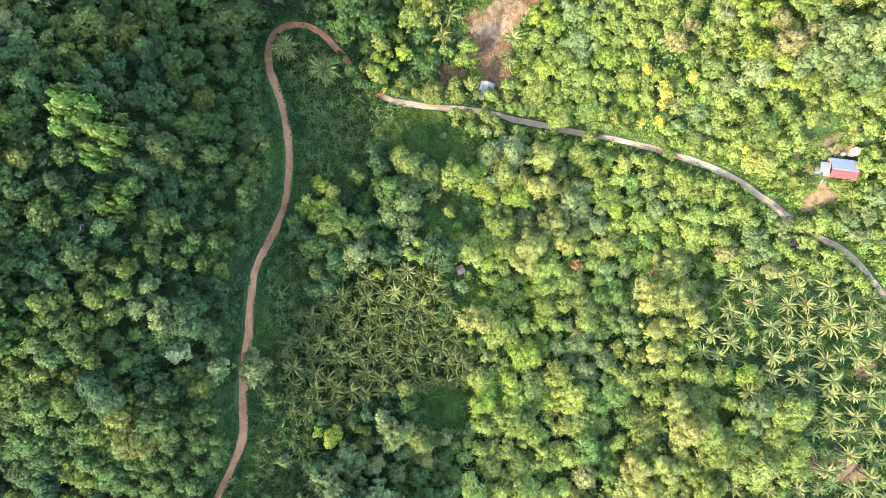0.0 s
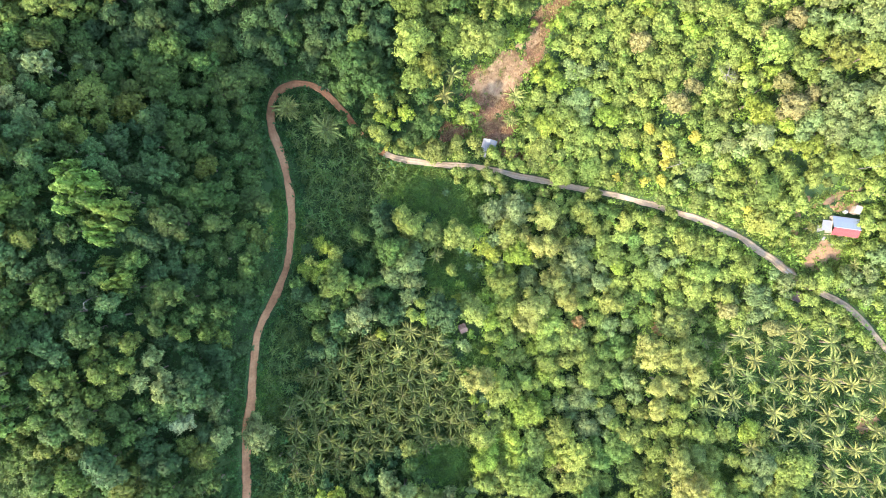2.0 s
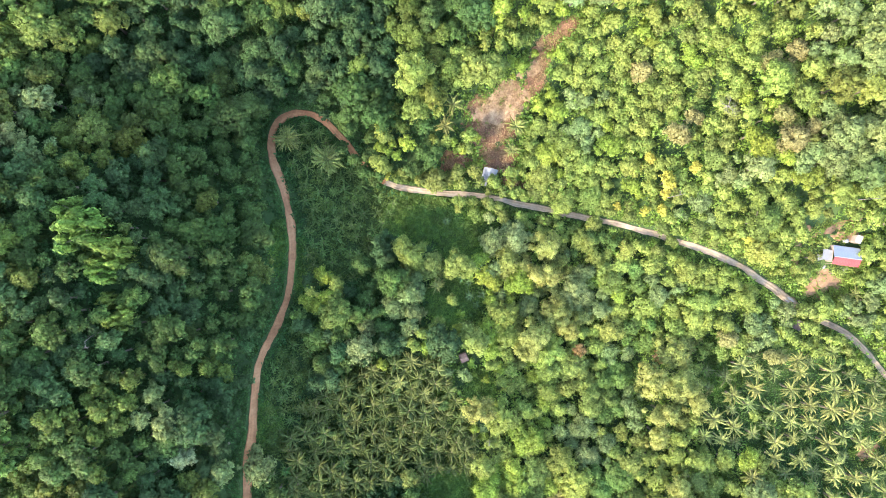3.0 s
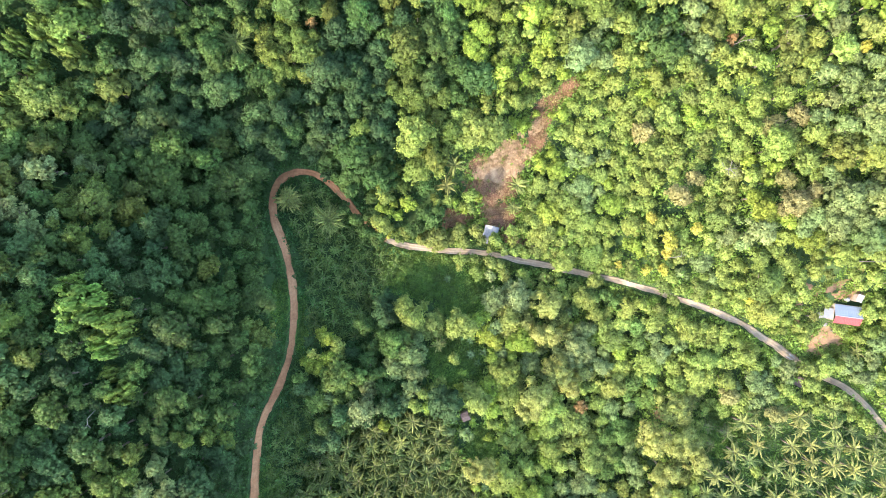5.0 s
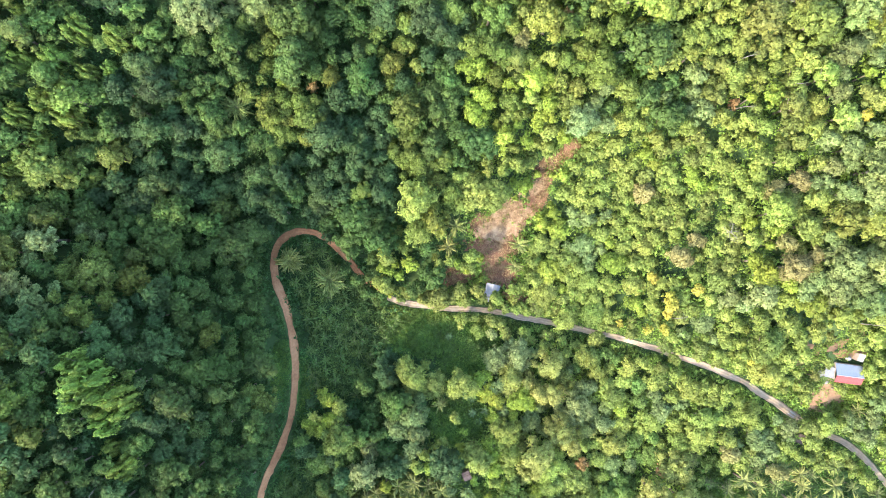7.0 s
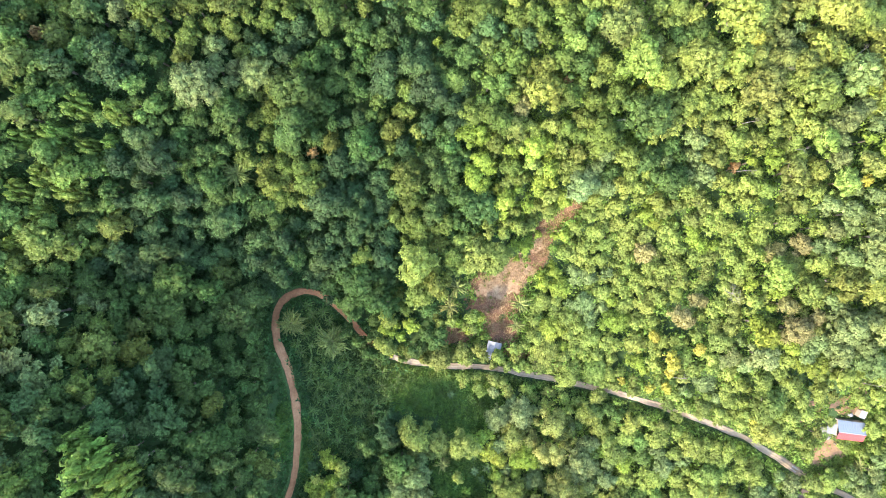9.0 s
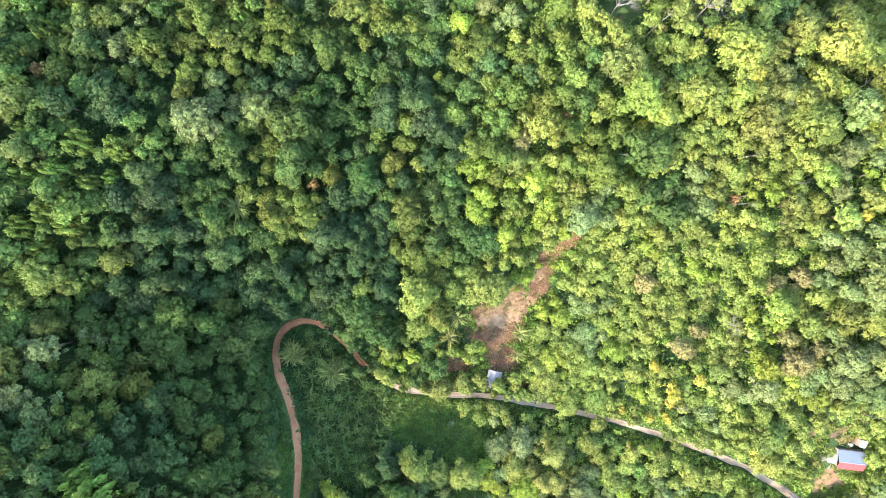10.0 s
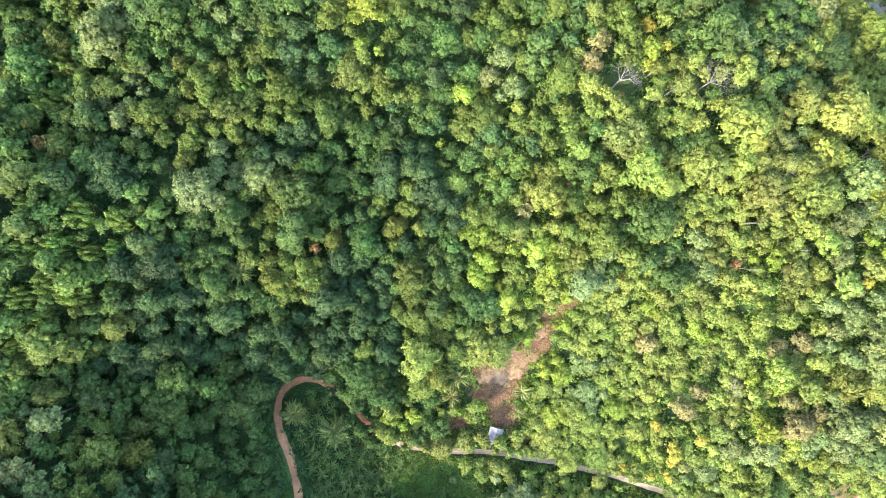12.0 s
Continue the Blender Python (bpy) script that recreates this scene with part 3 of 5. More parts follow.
# ---- the lie of the land ----
# heights of smooth swells on a grid of 36 m, from south to north
SWELL = np.array([
    [18.9, 17.9, 10.7, 5.9, -2.2, -2.4, -4.1, -2.1, -1.5],
    [17.8, -16.3, 1.2, 5.3, 0.3, -1.5, -2.3, -0.6, -3.7],
    [17.1, 10.3, 22.4, -7.9, 0.4, -4.5, 2.7, -3.3, -5.6],
    [15.4, 9.2, 4.1, 0.2, 9.4, -8.6, -6.4, -1.6, -1.1],
    [12.5, 16.9, 24.1, -11.9, -1.6, -2.3, 8.9, 0.3, -1.5],
    [9.2, -3.8, -15.4, 6.1, 5.6, -7.7, -2, 7.7, 9.5],
    [15.6, 24.2, 17.8, -2.2, 0.7, 15.5, -2.6, 11.1, 7.9],
    [10.9, -10.7, 3.8, 3.8, 7.3, 5.1, 16.1, -1.8, -2.8],
    [19.5, 10.6, 16.7, 18.4, 15.2, 13.1, 15.1, -3, 8.6],
])
SWELL_X, SWELL_Y = np.meshgrid(-144 + 36.0 * np.arange(9), -108 + 36.0 * np.arange(9))


def height(x, y):
    x, y = np.asarray(x, float), np.asarray(y, float)
    d = (x[..., None] - SWELL_X.ravel()) ** 2 + (y[..., None] - SWELL_Y.ravel()) ** 2
    return np.exp(-d / (2 * 27.0 ** 2)) @ SWELL.ravel()


def mesh_of(name, verts, faces, mat, smooth=False, normals=None):
    """A mesh from arrays: vertices (n, 3), faces (m, 3 or 4)."""
    me = bpy.data.meshes.new(name)
    verts, faces = np.asarray(verts, np.float32), np.asarray(faces, np.int32)
    k = faces.shape[1]
    me.vertices.add(len(verts))
    me.vertices.foreach_set("co", verts.ravel())
    me.loops.add(faces.size)
    me.loops.foreach_set("vertex_index", faces.ravel())
    me.polygons.add(len(faces))
    me.polygons.foreach_set("loop_start", np.arange(0, faces.size, k, dtype=np.int32))
    me.update(calc_edges=True)
    if smooth:
        me.polygons.foreach_set("use_smooth", np.ones(len(faces), bool))
    if normals is not None:
        me.polygons.foreach_set("use_smooth", np.ones(len(faces), bool))
        me.attributes.new("custom_normal", "FLOAT_VECTOR", "POINT").data.foreach_set("vector", np.asarray(normals, np.float32).ravel())
    me.materials.append(mat)
    return me


def part(name, bm, mat, parent, label="", m=None):
    """Links a bmesh as one mesh object under a thing or a part."""
    me = bpy.data.meshes.new(name)
    bm.normal_update()
    bm.to_mesh(me)
    bm.free()
    me.materials.append(mat)
    ob = new(name, me)
    ob.parent = parent
    if m is not None:
        ob.matrix_basis = m
    return tagged(ob, label)


def grid_faces(nx, ny):
    i = np.arange(nx - 1)[None, :] + nx * np.arange(ny - 1)[:, None]
    i = i.ravel()
    return np.stack([i, i + 1, i + nx + 1, i + nx], 1)


def rough_ground(x, y):
    """Small unevenness of the ground."""
    return 0.25 * np.sin(x * 0.43 + 1.3 * np.sin(y * 0.21)) * np.sin(y * 0.37 + 0.8 * np.sin(x * 0.17))


def land(x, y):
    return height(x, y) + rough_ground(np.asarray(x, float), np.asarray(y, float))


def build_ground():
    far = np.array([400, 520, 700, 1000, 1500, 2200, 3000.0])
    xs = np.concatenate([-far[::-1], np.arange(-330, -170, 12), np.arange(-170, 172, 2.5), np.arange(180, 340, 12), far])
    ys = np.concatenate([-far[::-1], np.arange(-330, -140, 12), np.arange(-140, 232, 2.5), np.arange(240, 340, 12), far])
    gx, gy = np.meshgrid(xs, ys)
    z = land(gx.ravel(), gy.ravel())
    v = np.stack([gx.ravel(), gy.ravel(), z], 1)
    tagged(new("ground", mesh_of("ground", v, grid_faces(len(xs), len(ys)), GROUND, True)),
           "dark green forest floor on rolling hills round a valley", "ground", kind="structure")


def smooth_line(points, step=1.0):
    """An even, rounded line through the points."""
    p = np.array(points, float)
    for _ in range(3):
        q = np.empty((2 * len(p), 2))
        q[0::2] = p * 0.75 + np.roll(p, 1, 0) * 0.25
        q[1::2] = p * 0.75 + np.roll(p, -1, 0) * 0.25
        p = q[1:-1]
    d = np.concatenate([[0], np.cumsum(np.hypot(*np.diff(p, axis=0).T))])
    s = np.arange(0, d[-1], step)
    return np.stack([np.interp(s, d, p[:, 0]), np.interp(s, d, p[:, 1])], 1)


def road_strip(name, line, width, mat, label, seed):
    """A lane draped on the ground, with worn wheel ruts, a raised middle and ragged edges."""
    rng = np.random.default_rng(seed)
    t = np.gradient(line, axis=0)
    t /= np.linalg.norm(t, axis=1)[:, None]
    n = np.stack([-t[:, 1], t[:, 0]], 1)
    across = np.array([-1, -0.86, -0.62, -0.45, -0.28, 0, 0.28, 0.45, 0.62, 0.86, 1])
    lift = np.array([-0.25, 0.08, 0.10, 0.03, 0.09, 0.16, 0.09, 0.03, 0.10, 0.08, -0.25])
    wob = np.convolve(rng.normal(0, 1, len(line) + 6), np.ones(7) / 7, "valid")
    wob2 = np.convolve(rng.normal(0, 1, len(line) + 4), np.ones(5) / 5, "valid")
    half = width / 2
    v = []
    for j, a in enumerate(across):
        off = a * half + np.where(a > 0, wob, wob2) * abs(a) ** 3 * 0.45
        p = line + n * off[:, None]
        v.append(np.column_stack([p, land(p[:, 0], p[:, 1]) + lift[j] + 0.12]))
    v = np.stack(v, 1).reshape(-1, 3)
    f = grid_faces(len(across), len(line))
    return tagged(new(name, mesh_of(name, v, f, mat, True)), label, "road", kind="structure")


def in_blobs(x, y, blobs, grow=1.0, ragged=0.0):
    """Whether places lie within slanting, ragged-edged ovals (x, y, half width, half depth, degrees)."""
    x, y = np.asarray(x, float), np.asarray(y, float)
    best = np.full(x.shape, -9.0)
    for bx, by, a, b, deg in blobs:
        c, s = math.cos(radians(deg)), math.sin(radians(deg))
        u, w = (x - bx) * c + (y - by) * s, -(x - bx) * s + (y - by) * c
        best = np.maximum(best, 1 - np.hypot(u / a, w / b) / grow)
    if ragged:
        best += ragged * (np.sin(x * 1.1 + 2 * np.sin(y * 0.7)) * np.sin(y * 1.3 + 1.7 * np.sin(x * 0.5)) + 0.5 * np.sin(x * 2.9 + y * 1.7) * np.sin(y * 3.1 - x))
    return best


def soil_sheet(name, blobs, mat, label, lift=0.12, ragged=0.22):
    """Bare or grassy ground with a ragged edge that runs out under the forest floor."""
    b = np.array(blobs)
    r = np.maximum(b[:, 2], b[:, 3]) * 1.4
    xs, ys = np.arange((b[:, 0] - r).min(), (b[:, 0] + r).max(), 0.45), np.arange((b[:, 1] - r).min(), (b[:, 1] + r).max(), 0.45)
    gx, gy = np.meshgrid(xs, ys)
    f = grid_faces(len(xs), len(ys))
    level = in_blobs(gx.ravel(), gy.ravel(), blobs, 1.0, ragged)
    keep = (level > -0.2)[f].all(1)
    used, inv = np.unique(f[keep], return_inverse=True)
    x, y = gx.ravel()[used], gy.ravel()[used]
    z = land(x, y) + np.clip(level[used] * 1.6, -0.3, lift)
    return tagged(new(name, mesh_of(name, np.stack([x, y, z], 1), inv.reshape(-1, 4), mat, True)), label, "bare ground" if "grass" not in label else "grass", kind="structure")


build_ground()
dirt_line, lane_line = smooth_line(DIRT_ROAD), smooth_line(LANE)
road_strip("road_dirt", dirt_line, 2.0, DIRT, "winding reddish dirt track with worn wheel ruts", 3)
road_strip("road_lane", lane_line, 1.9, GRAVEL, "pale narrow lane of worn grey-brown gravel", 4)
soil_sheet("ground_red_clearing", RED_SOIL, RED_EARTH, "reddish bare earth of a cleared slope", 0.12, 0.3)
soil_sheet("ground_straw", STRAW_PATCH, STRAW, "pale dry cut straw over a clearing", 0.25, 0.3)
soil_sheet("ground_yard", HOUSE_YARD, YARD, "trodden brown earth yard round the house", 0.14, 0.3)
soil_sheet("ground_grove", GROVE_SOIL, YARD, "reddish brown bare earth under palms", 0.12, 0.3)
soil_sheet("ground_far_lot", FAR_SOIL, GREY_EARTH, "greyish bare earth of a lot at the forest edge", 0.14, 0.2)
soil_sheet("ground_meadow", GRASS, TURF, "green grass and weeds in a valley clearing", 0.08, 0.25)
soil_sheet("ground_verge", VERGE, TURF, "green grass verge beside the dirt track", 0.08, 0.25)

# ---- plants ----
def frames_of(normals, rng):
    """Two directions across each normal, turned at random."""
    n = normals / np.linalg.norm(normals, axis=1)[:, None]
    a = np.cross(n, rng.normal(size=n.shape))
    a /= np.linalg.norm(a, axis=1)[:, None]
    return n, a, np.cross(n, a)


def leaf_cards(at, normals, length, width, rng, droop=0.25, along=None):
    """Folded leaf sprays: four corners each, the tip hanging and the sides raised or lowered."""
    n, a, b = frames_of(normals, rng)
    if along is not None:
        a = along / np.linalg.norm(along, axis=1)[:, None]
        b = np.cross(n, a)
        b /= np.linalg.norm(b, axis=1)[:, None] + 1e-9
    L = (length * rng.uniform(0.65, 1.35, len(at)))[:, None]
    W = (width * rng.uniform(0.7, 1.3, len(at)))[:, None]
    base = at - a * L * 0.45
    tip = at + a * L * 0.55 - n * L * droop
    mid = at + n * L * 0.08
    v = np.stack([base, mid - b * W * 0.5 - n * W * 0.15, tip, mid + b * W * 0.5 - n * W * 0.15], 1)
    return v.reshape(-1, 3), np.arange(4 * len(at)).reshape(-1, 4)


def ico(subdivisions=1):
    bm = bmesh.new()
    bmesh.ops.create_icosphere(bm, subdivisions=subdivisions, radius=1)
    v = np.array([p.co[:] for p in bm.verts])
    f = np.array([[p.index for p in q.verts] for q in bm.faces])
    bm.free()
    return v, np.column_stack([f, f[:, 2]])


ICO_V, ICO_F = ico(1)
OCT_V = np.array([(1, 0, 0), (0, 1, 0), (-1, 0, 0), (0, -1, 0), (0, 0, 1), (0, 0, -1)], float)
OCT_F = np.array([(0, 1, 4, 4), (1, 2, 4, 4), (2, 3, 4, 4), (3, 0, 4, 4), (1, 0, 5, 5), (2, 1, 5, 5), (3, 2, 5, 5), (0, 3, 5, 5)])


def add(bag, v, f):
    bag[1].append(f + bag[2])
    bag[0].append(v)
    bag[2] += len(v)


def tri_safe(v, f):
    """Quads, of which some may be triangles with a doubled corner, as triangles."""
    a, b = f[:, [0, 1, 2]], f[:, [0, 2, 3]]
    return np.concatenate([a, b[b[:, 1] != b[:, 2]]])


def crown_shape(R, leaves, L, seed, lobes=9, flat=0.95, W=0.55, three=False):
    """A broadleaf crown of uneven lobes, each an inner mass under many leaf sprays that turn with their lobe."""
    rng = np.random.default_rng(seed)
    cz = 2.6 + 2.0 * R - flat * R
    C, Q = [], []
    squash, turn = rng.uniform(0.62, 1.0), rng.uniform(0, 3.1)
    for i in range(lobes):
        ang = i * 2.4 + rng.uniform(-0.55, 0.55)
        rad = R * 0.82 * math.sqrt((i + 0.3) / lobes) * rng.uniform(0.75, 1.2)
        up = flat * R * (0.55 - 1.15 * (rad / R) ** 2) + rng.uniform(-0.20, 0.20) * R
        a, b = rad * math.cos(ang), rad * math.sin(ang) * squash
        C.append((a * math.cos(turn) - b * math.sin(turn), a * math.sin(turn) + b * math.cos(turn), cz + up))
        Q.append(R * (0.10 + 0.22 * rng.random() ** 1.6) * (1.2 if i < 3 else 1.0))
    C, Q = np.array(C), np.array(Q)
    bag = [[], [], 0]
    soft = [OCT_V] * lobes + [ICO_V]
    for c, q in zip(C, Q):
        bump = 1 + 0.15 * rng.normal(size=(len(OCT_V), 1))
        a = rng.uniform(0, 1.5)
        spun = OCT_V @ np.array([(math.cos(a), math.sin(a), 0), (-math.sin(a), math.cos(a), 0), (0, 0, 1)])
        add(bag, c + spun * q * 0.86 * bump * (1, 1, 0.85), OCT_F)
    add(bag, np.array([0, 0, cz - 0.28 * R]) + ICO_V * R * np.array([0.5, 0.5, 0.28]), ICO_F)
    pick = rng.choice(lobes, leaves * 3, p=Q ** 2 / (Q ** 2).sum())
    d = rng.normal(size=(leaves * 3, 3))
    d /= np.linalg.norm(d, axis=1)[:, None]
    d[:, 2] = np.where(d[:, 2] < -0.2, -d[:, 2], d[:, 2])
    stray = np.where(rng.random(leaves * 3) < 0.16, rng.uniform(1.1, 1.55, leaves * 3), rng.uniform(0.82, 1.14, leaves * 3))
    at = C[pick] + d * (Q[pick] * stray)[:, None] * (1, 1, 0.9)
    gap = np.linalg.norm(at[:, None, :] - C[None], axis=2) / Q[None]
    ok = (gap > 0.8).all(1)
    at, d = at[ok][:leaves], d[ok][:leaves]
    nrm = d + np.array([0, 0, 0.3]) + rng.normal(0, 0.42, d.shape)
    v, f = leaf_cards(at, nrm, L, L * W, rng)
    f = tri_safe(v, f)
    whole = at - np.array([0, 0, cz - 0.3 * R])
    turned = d * 0.58 + np.array([0, 0, 0.10]) + whole / np.linalg.norm(whole, axis=1)[:, None] * 0.08 + nrm / np.linalg.norm(nrm, axis=1)[:, None] * 0.60
    turned /= np.linalg.norm(turned, axis=1)[:, None]
    soft.append(np.repeat(turned, 3 if three else 4, 0))
    if three:
        v = v.reshape(-1, 4, 3)[:, 1:].reshape(-1, 3)
        f = np.arange(len(v)).reshape(-1, 3)
    mv, mf = np.concatenate(bag[0]), np.concatenate(bag[1])
    return np.concatenate([mv, v]), np.concatenate([tri_safe(mv, mf), f + len(mv)]), np.concatenate(soft)


def palm_shape(R, fronds, leaflets, seed, stem=5.0, upright=0.0, blade=0.20):
    """A palm's head: arching fronds, each a keeled rib with two close rows of hanging leaflets that sweep to its tip."""
    rng = np.random.default_rng(seed)
    bag = [[], [], 0]
    for i in range(fronds):
        ang = i * 2.3999 + rng.normal(0, 0.3)
        k = (i + 0.5) / fronds
        rise = math.radians(70 - 72 * k ** 0.85 + rng.uniform(-8, 8)) + upright * 0.35
        L = R * 1.25 * rng.uniform(0.66, 1.1) * (0.74 + 0.26 * k)
        out = np.array([math.cos(ang), math.sin(ang), 0])
        side = np.array([-out[1], out[0], 0])
        s = np.linspace(0, 1, 8)
        bend = rise - s ** 1.5 * rng.uniform(0.8, 2.0)
        curl = rng.normal(0, 0.6)
        p = np.zeros((8, 3))
        for j in range(1, 8):
            p[j] = p[j - 1] + ((out * math.cos(curl * s[j]) + side * math.sin(curl * s[j])) * math.cos(bend[j]) + np.array([0, 0, math.sin(bend[j])])) * L / 7
        p += np.array([0, 0, stem]) + out * 0.12
        w = 0.10 * (1 - s * 0.8)
        rib = np.concatenate([p + side * w[:, None], p - side * w[:, None], p + np.array([0, 0, 0.08])])
        j = np.arange(7)
        add(bag, rib, np.concatenate([np.stack([j, j + 1, j + 17, j + 16], 1), np.stack([j + 16, j + 17, j + 9, j + 8], 1)]))
        q = np.linspace(0.10, 0.99, leaflets)
        base = np.stack([np.interp(q, s, p[:, c]) for c in range(3)], 1)
        run = np.stack([np.interp(q, s, np.gradient(p[:, c])) for c in range(3)], 1)
        run /= np.linalg.norm(run, axis=1)[:, None]
        ll = R * blade * np.sin(np.pi * (q * 0.74 + 0.18)) ** 0.8 * (1.25 - 0.45 * q) + 0.10
        for sg in (-1, 1):
            d = sg * side * 0.75 + run * (0.75 + 0.7 * q)[:, None] + np.array([0, 0, -0.42]) + rng.normal(0, 0.07, run.shape)
            d /= np.linalg.norm(d, axis=1)[:, None]
            wd = run * 0.62 * L / leaflets
            tip = base + d * ll[:, None] + np.array([0, 0, -0.18]) * ll[:, None]
            mid = base + d * (ll * 0.5)[:, None]
            v = np.stack([base, mid + wd, tip, mid - wd], 1).reshape(-1, 3)
            add(bag, v, np.arange(4 * leaflets).reshape(-1, 4))
    v = np.concatenate(bag[0])
    return v, np.concatenate(bag[1])


def vine_shape(R, columns, leaves, seed):
    """A tree smothered in creepers: uneven towers, each hung all round with curtains of leaves."""
    rng = np.random.default_rng(seed)
    top = 2.6 + 2.0 * R
    bag = [[], [], 0]
    at, nrm, along = [], [], []
    for i in range(columns):
        ang = i * 2.4 + rng.uniform(-0.5, 0.5)
        rad = 0.80 * R * math.sqrt((i + 0.2) / columns)
        c = np.array([rad * math.cos(ang), rad * math.sin(ang), top * rng.uniform(0.55, 1.05) * (1 - 0.15 * rad / R)])
        q, drop = R * rng.uniform(0.16, 0.34), R * rng.uniform(0.8, 1.5)
        a, s = rng.uniform(0, 6.28, leaves), np.sqrt(rng.random(leaves))
        out = np.column_stack([np.cos(a), np.sin(a), np.zeros(leaves)])
        ruffle = 1 + 0.25 * np.sin(a * 3 + rng.uniform(0, 6)) + rng.normal(0, 0.08, leaves)
        at.append(c + out * (q * s * ruffle)[:, None] - np.array([0, 0, 1]) * (drop * s ** 2.4)[:, None])
        nrm.append(out * s[:, None] + np.array([0, 0, 0.75]) + rng.normal(0, 0.25, out.shape))
        along.append(out * 0.6 + np.column_stack([np.zeros((leaves, 2)), -1.2 * s]) + rng.normal(0, 0.25, out.shape))
        add(bag, c - np.array([0, 0, drop * 0.55]) + OCT_V * np.array([q * 0.75, q * 0.75, drop * 0.5]), OCT_F)
    add(bag, *leaf_cards(np.concatenate(at), np.concatenate(nrm), 0.56, 0.38, rng, 0.2, np.concatenate(along)))
    v = np.concatenate(bag[0])
    return v, tri_safe(v, np.concatenate(bag[1]))


def tube(bm, pts, radii, sides=6):
    """A tapered round limb along points."""
    rings = []
    for i, (p, r) in enumerate(zip(pts, radii)):
        p = Vector(p)
        d = Vector(pts[min(i + 1, len(pts) - 1)]) - Vector(pts[max(i - 1, 0)])
        q = d.to_track_quat("Z", "Y")
        rings.append([bm.verts.new(p + q @ Vector((r * math.cos(a), r * math.sin(a), 0))) for a in (2 * math.pi * k / sides for k in range(sides))])
    for a, b in zip(rings, rings[1:]):
        for k in range(sides):
            bm.faces.new((a[k], a[(k + 1) % sides], b[(k + 1) % sides], b[k]))
    bm.faces.new(rings[0][::-1])
    bm.faces.new(rings[-1])


def trunk_mesh(R, seed, mat=None):
    """A trunk that tapers from its root flare into a few limbs."""
    rng = random.Random(seed)
    bm = bmesh.new()
    h = 2.6 + 1.0 * R
    r = 0.07 * R + 0.06
    tube(bm, [(0, 0, -0.8), (0, 0, 0.1), (rng.uniform(-.1, .1), 0, h * 0.5), (0, rng.uniform(-.1, .1), h)], [r * 1.6, r * 1.2, r * 0.9, r * 0.65], 6)
    for i in range(3):
        a = i * 2.1 + rng.uniform(-0.3, 0.3)
        d = R * 0.5
        tube(bm, [(0, 0, h * 0.72), (d * 0.5 * math.cos(a), d * 0.5 * math.sin(a), h * 0.95), (d * math.cos(a), d * math.sin(a), h + 0.35 * R)], [r * 0.5, r * 0.36, r * 0.16], 4)
    me = bpy.data.meshes.new("trunk")
    bm.to_mesh(me)
    bm.free()
    me.materials.append(mat or BARK)
    return me


def palm_trunk(stem, seed):
    rng = random.Random(seed)
    bm = bmesh.new()
    pts, rad = [], []
    for i in range(11):
        k = i / 10
        pts.append((0.25 * math.sin(k * 2) * (rng.random() - 0.5), 0.2 * k * (rng.random() - 0.5), -0.6 + k * (stem + 0.7)))
        rad.append((0.34 - 0.09 * k) * (1.12 if i % 2 else 0.94))
    tube(bm, pts, rad, 8)
    me = bpy.data.meshes.new("trunk")
    bm.to_mesh(me)
    bm.free()
    me.materials.append(PALM_BARK)
    return me


def plant(kind_name, x, y, scale, turn, trunk, crown, hue, label, category, group, lean=0.0, sink=0.0, tall=1.0):
    """One plant: an empty at its foot with trunk and crown."""
    root = new(kind_name)
    root.empty_display_size = 0.3
    root.matrix_basis = Matrix.LocRotScale((x, y, float(land(x, y)) - sink), Euler((lean, lean * 0.6, turn)), (scale, scale, scale * tall))
    tagged(root, label, category, group)
    for nm, me in (("trunk", trunk), ("crown", crown)):
        if me:
            o = new(nm, me)
            o.parent = root
            if nm == "crown":
                o.color = (*hue, 1)
    return root


SIZES = (1.7, 2.7, 3.8, 5.0)
LEAVES = {1.7: (250, 0.54, 20), 2.7: (470, 0.57, 34), 3.8: (780, 0.60, 50), 5.0: (1180, 0.62, 72)}
CROWN_ARRAYS = {R: [crown_shape(R, *LEAVES[R][:2], seed=int(R * 100) + s, lobes=LEAVES[R][2] + s % 2, W=0.85, three=True) for s in range(4)] for R in SIZES}
FILL_LEAVES = {1.7: (200, 0.58, 18), 2.7: (430, 0.60, 30), 3.8: (720, 0.62, 42), 5.0: (1120, 0.64, 62)}
FILL_ARRAYS = {R: [crown_shape(R, *FILL_LEAVES[R][:2], seed=int(R * 100) + 50 + s, lobes=int(FILL_LEAVES[R][2] * (1.0, 0.75, 1.3, 0.9, 1.15)[s]), flat=(0.95, 1.05, 0.8, 0.9, 0.7)[s], W=0.85, three=True) for s in range(5)] for R in FILL_LEAVES}
CROWN_MESHES = {R: [mesh_of("crown", v, f, LEAF, True, n) for v, f, n in CROWN_ARRAYS[R]] for R in SIZES}
TRUNKS = {R: trunk_mesh(R, int(R * 10)) for R in SIZES}
PLUME_ARRAYS = [crown_shape(4.5, 2200, 0.46, 700 + s, lobes=40, flat=0.9, W=0.7, three=True) for s in (1, 2, 3)]
PLUMES = [mesh_of("crown", v, f, LEAF, True, n) for v, f, n in PLUME_ARRAYS]
CREEPERS = [mesh_of("crown", *vine_shape(4.5, 22, 95, s), LEAF) for s in (1, 2, 3)]
PALMS_HEADS = [mesh_of("crown", *palm_shape(3.7, 21, 12, s, 5.5, 0.0, 0.135), PALM_LEAF) for s in (1, 2, 3, 4)]
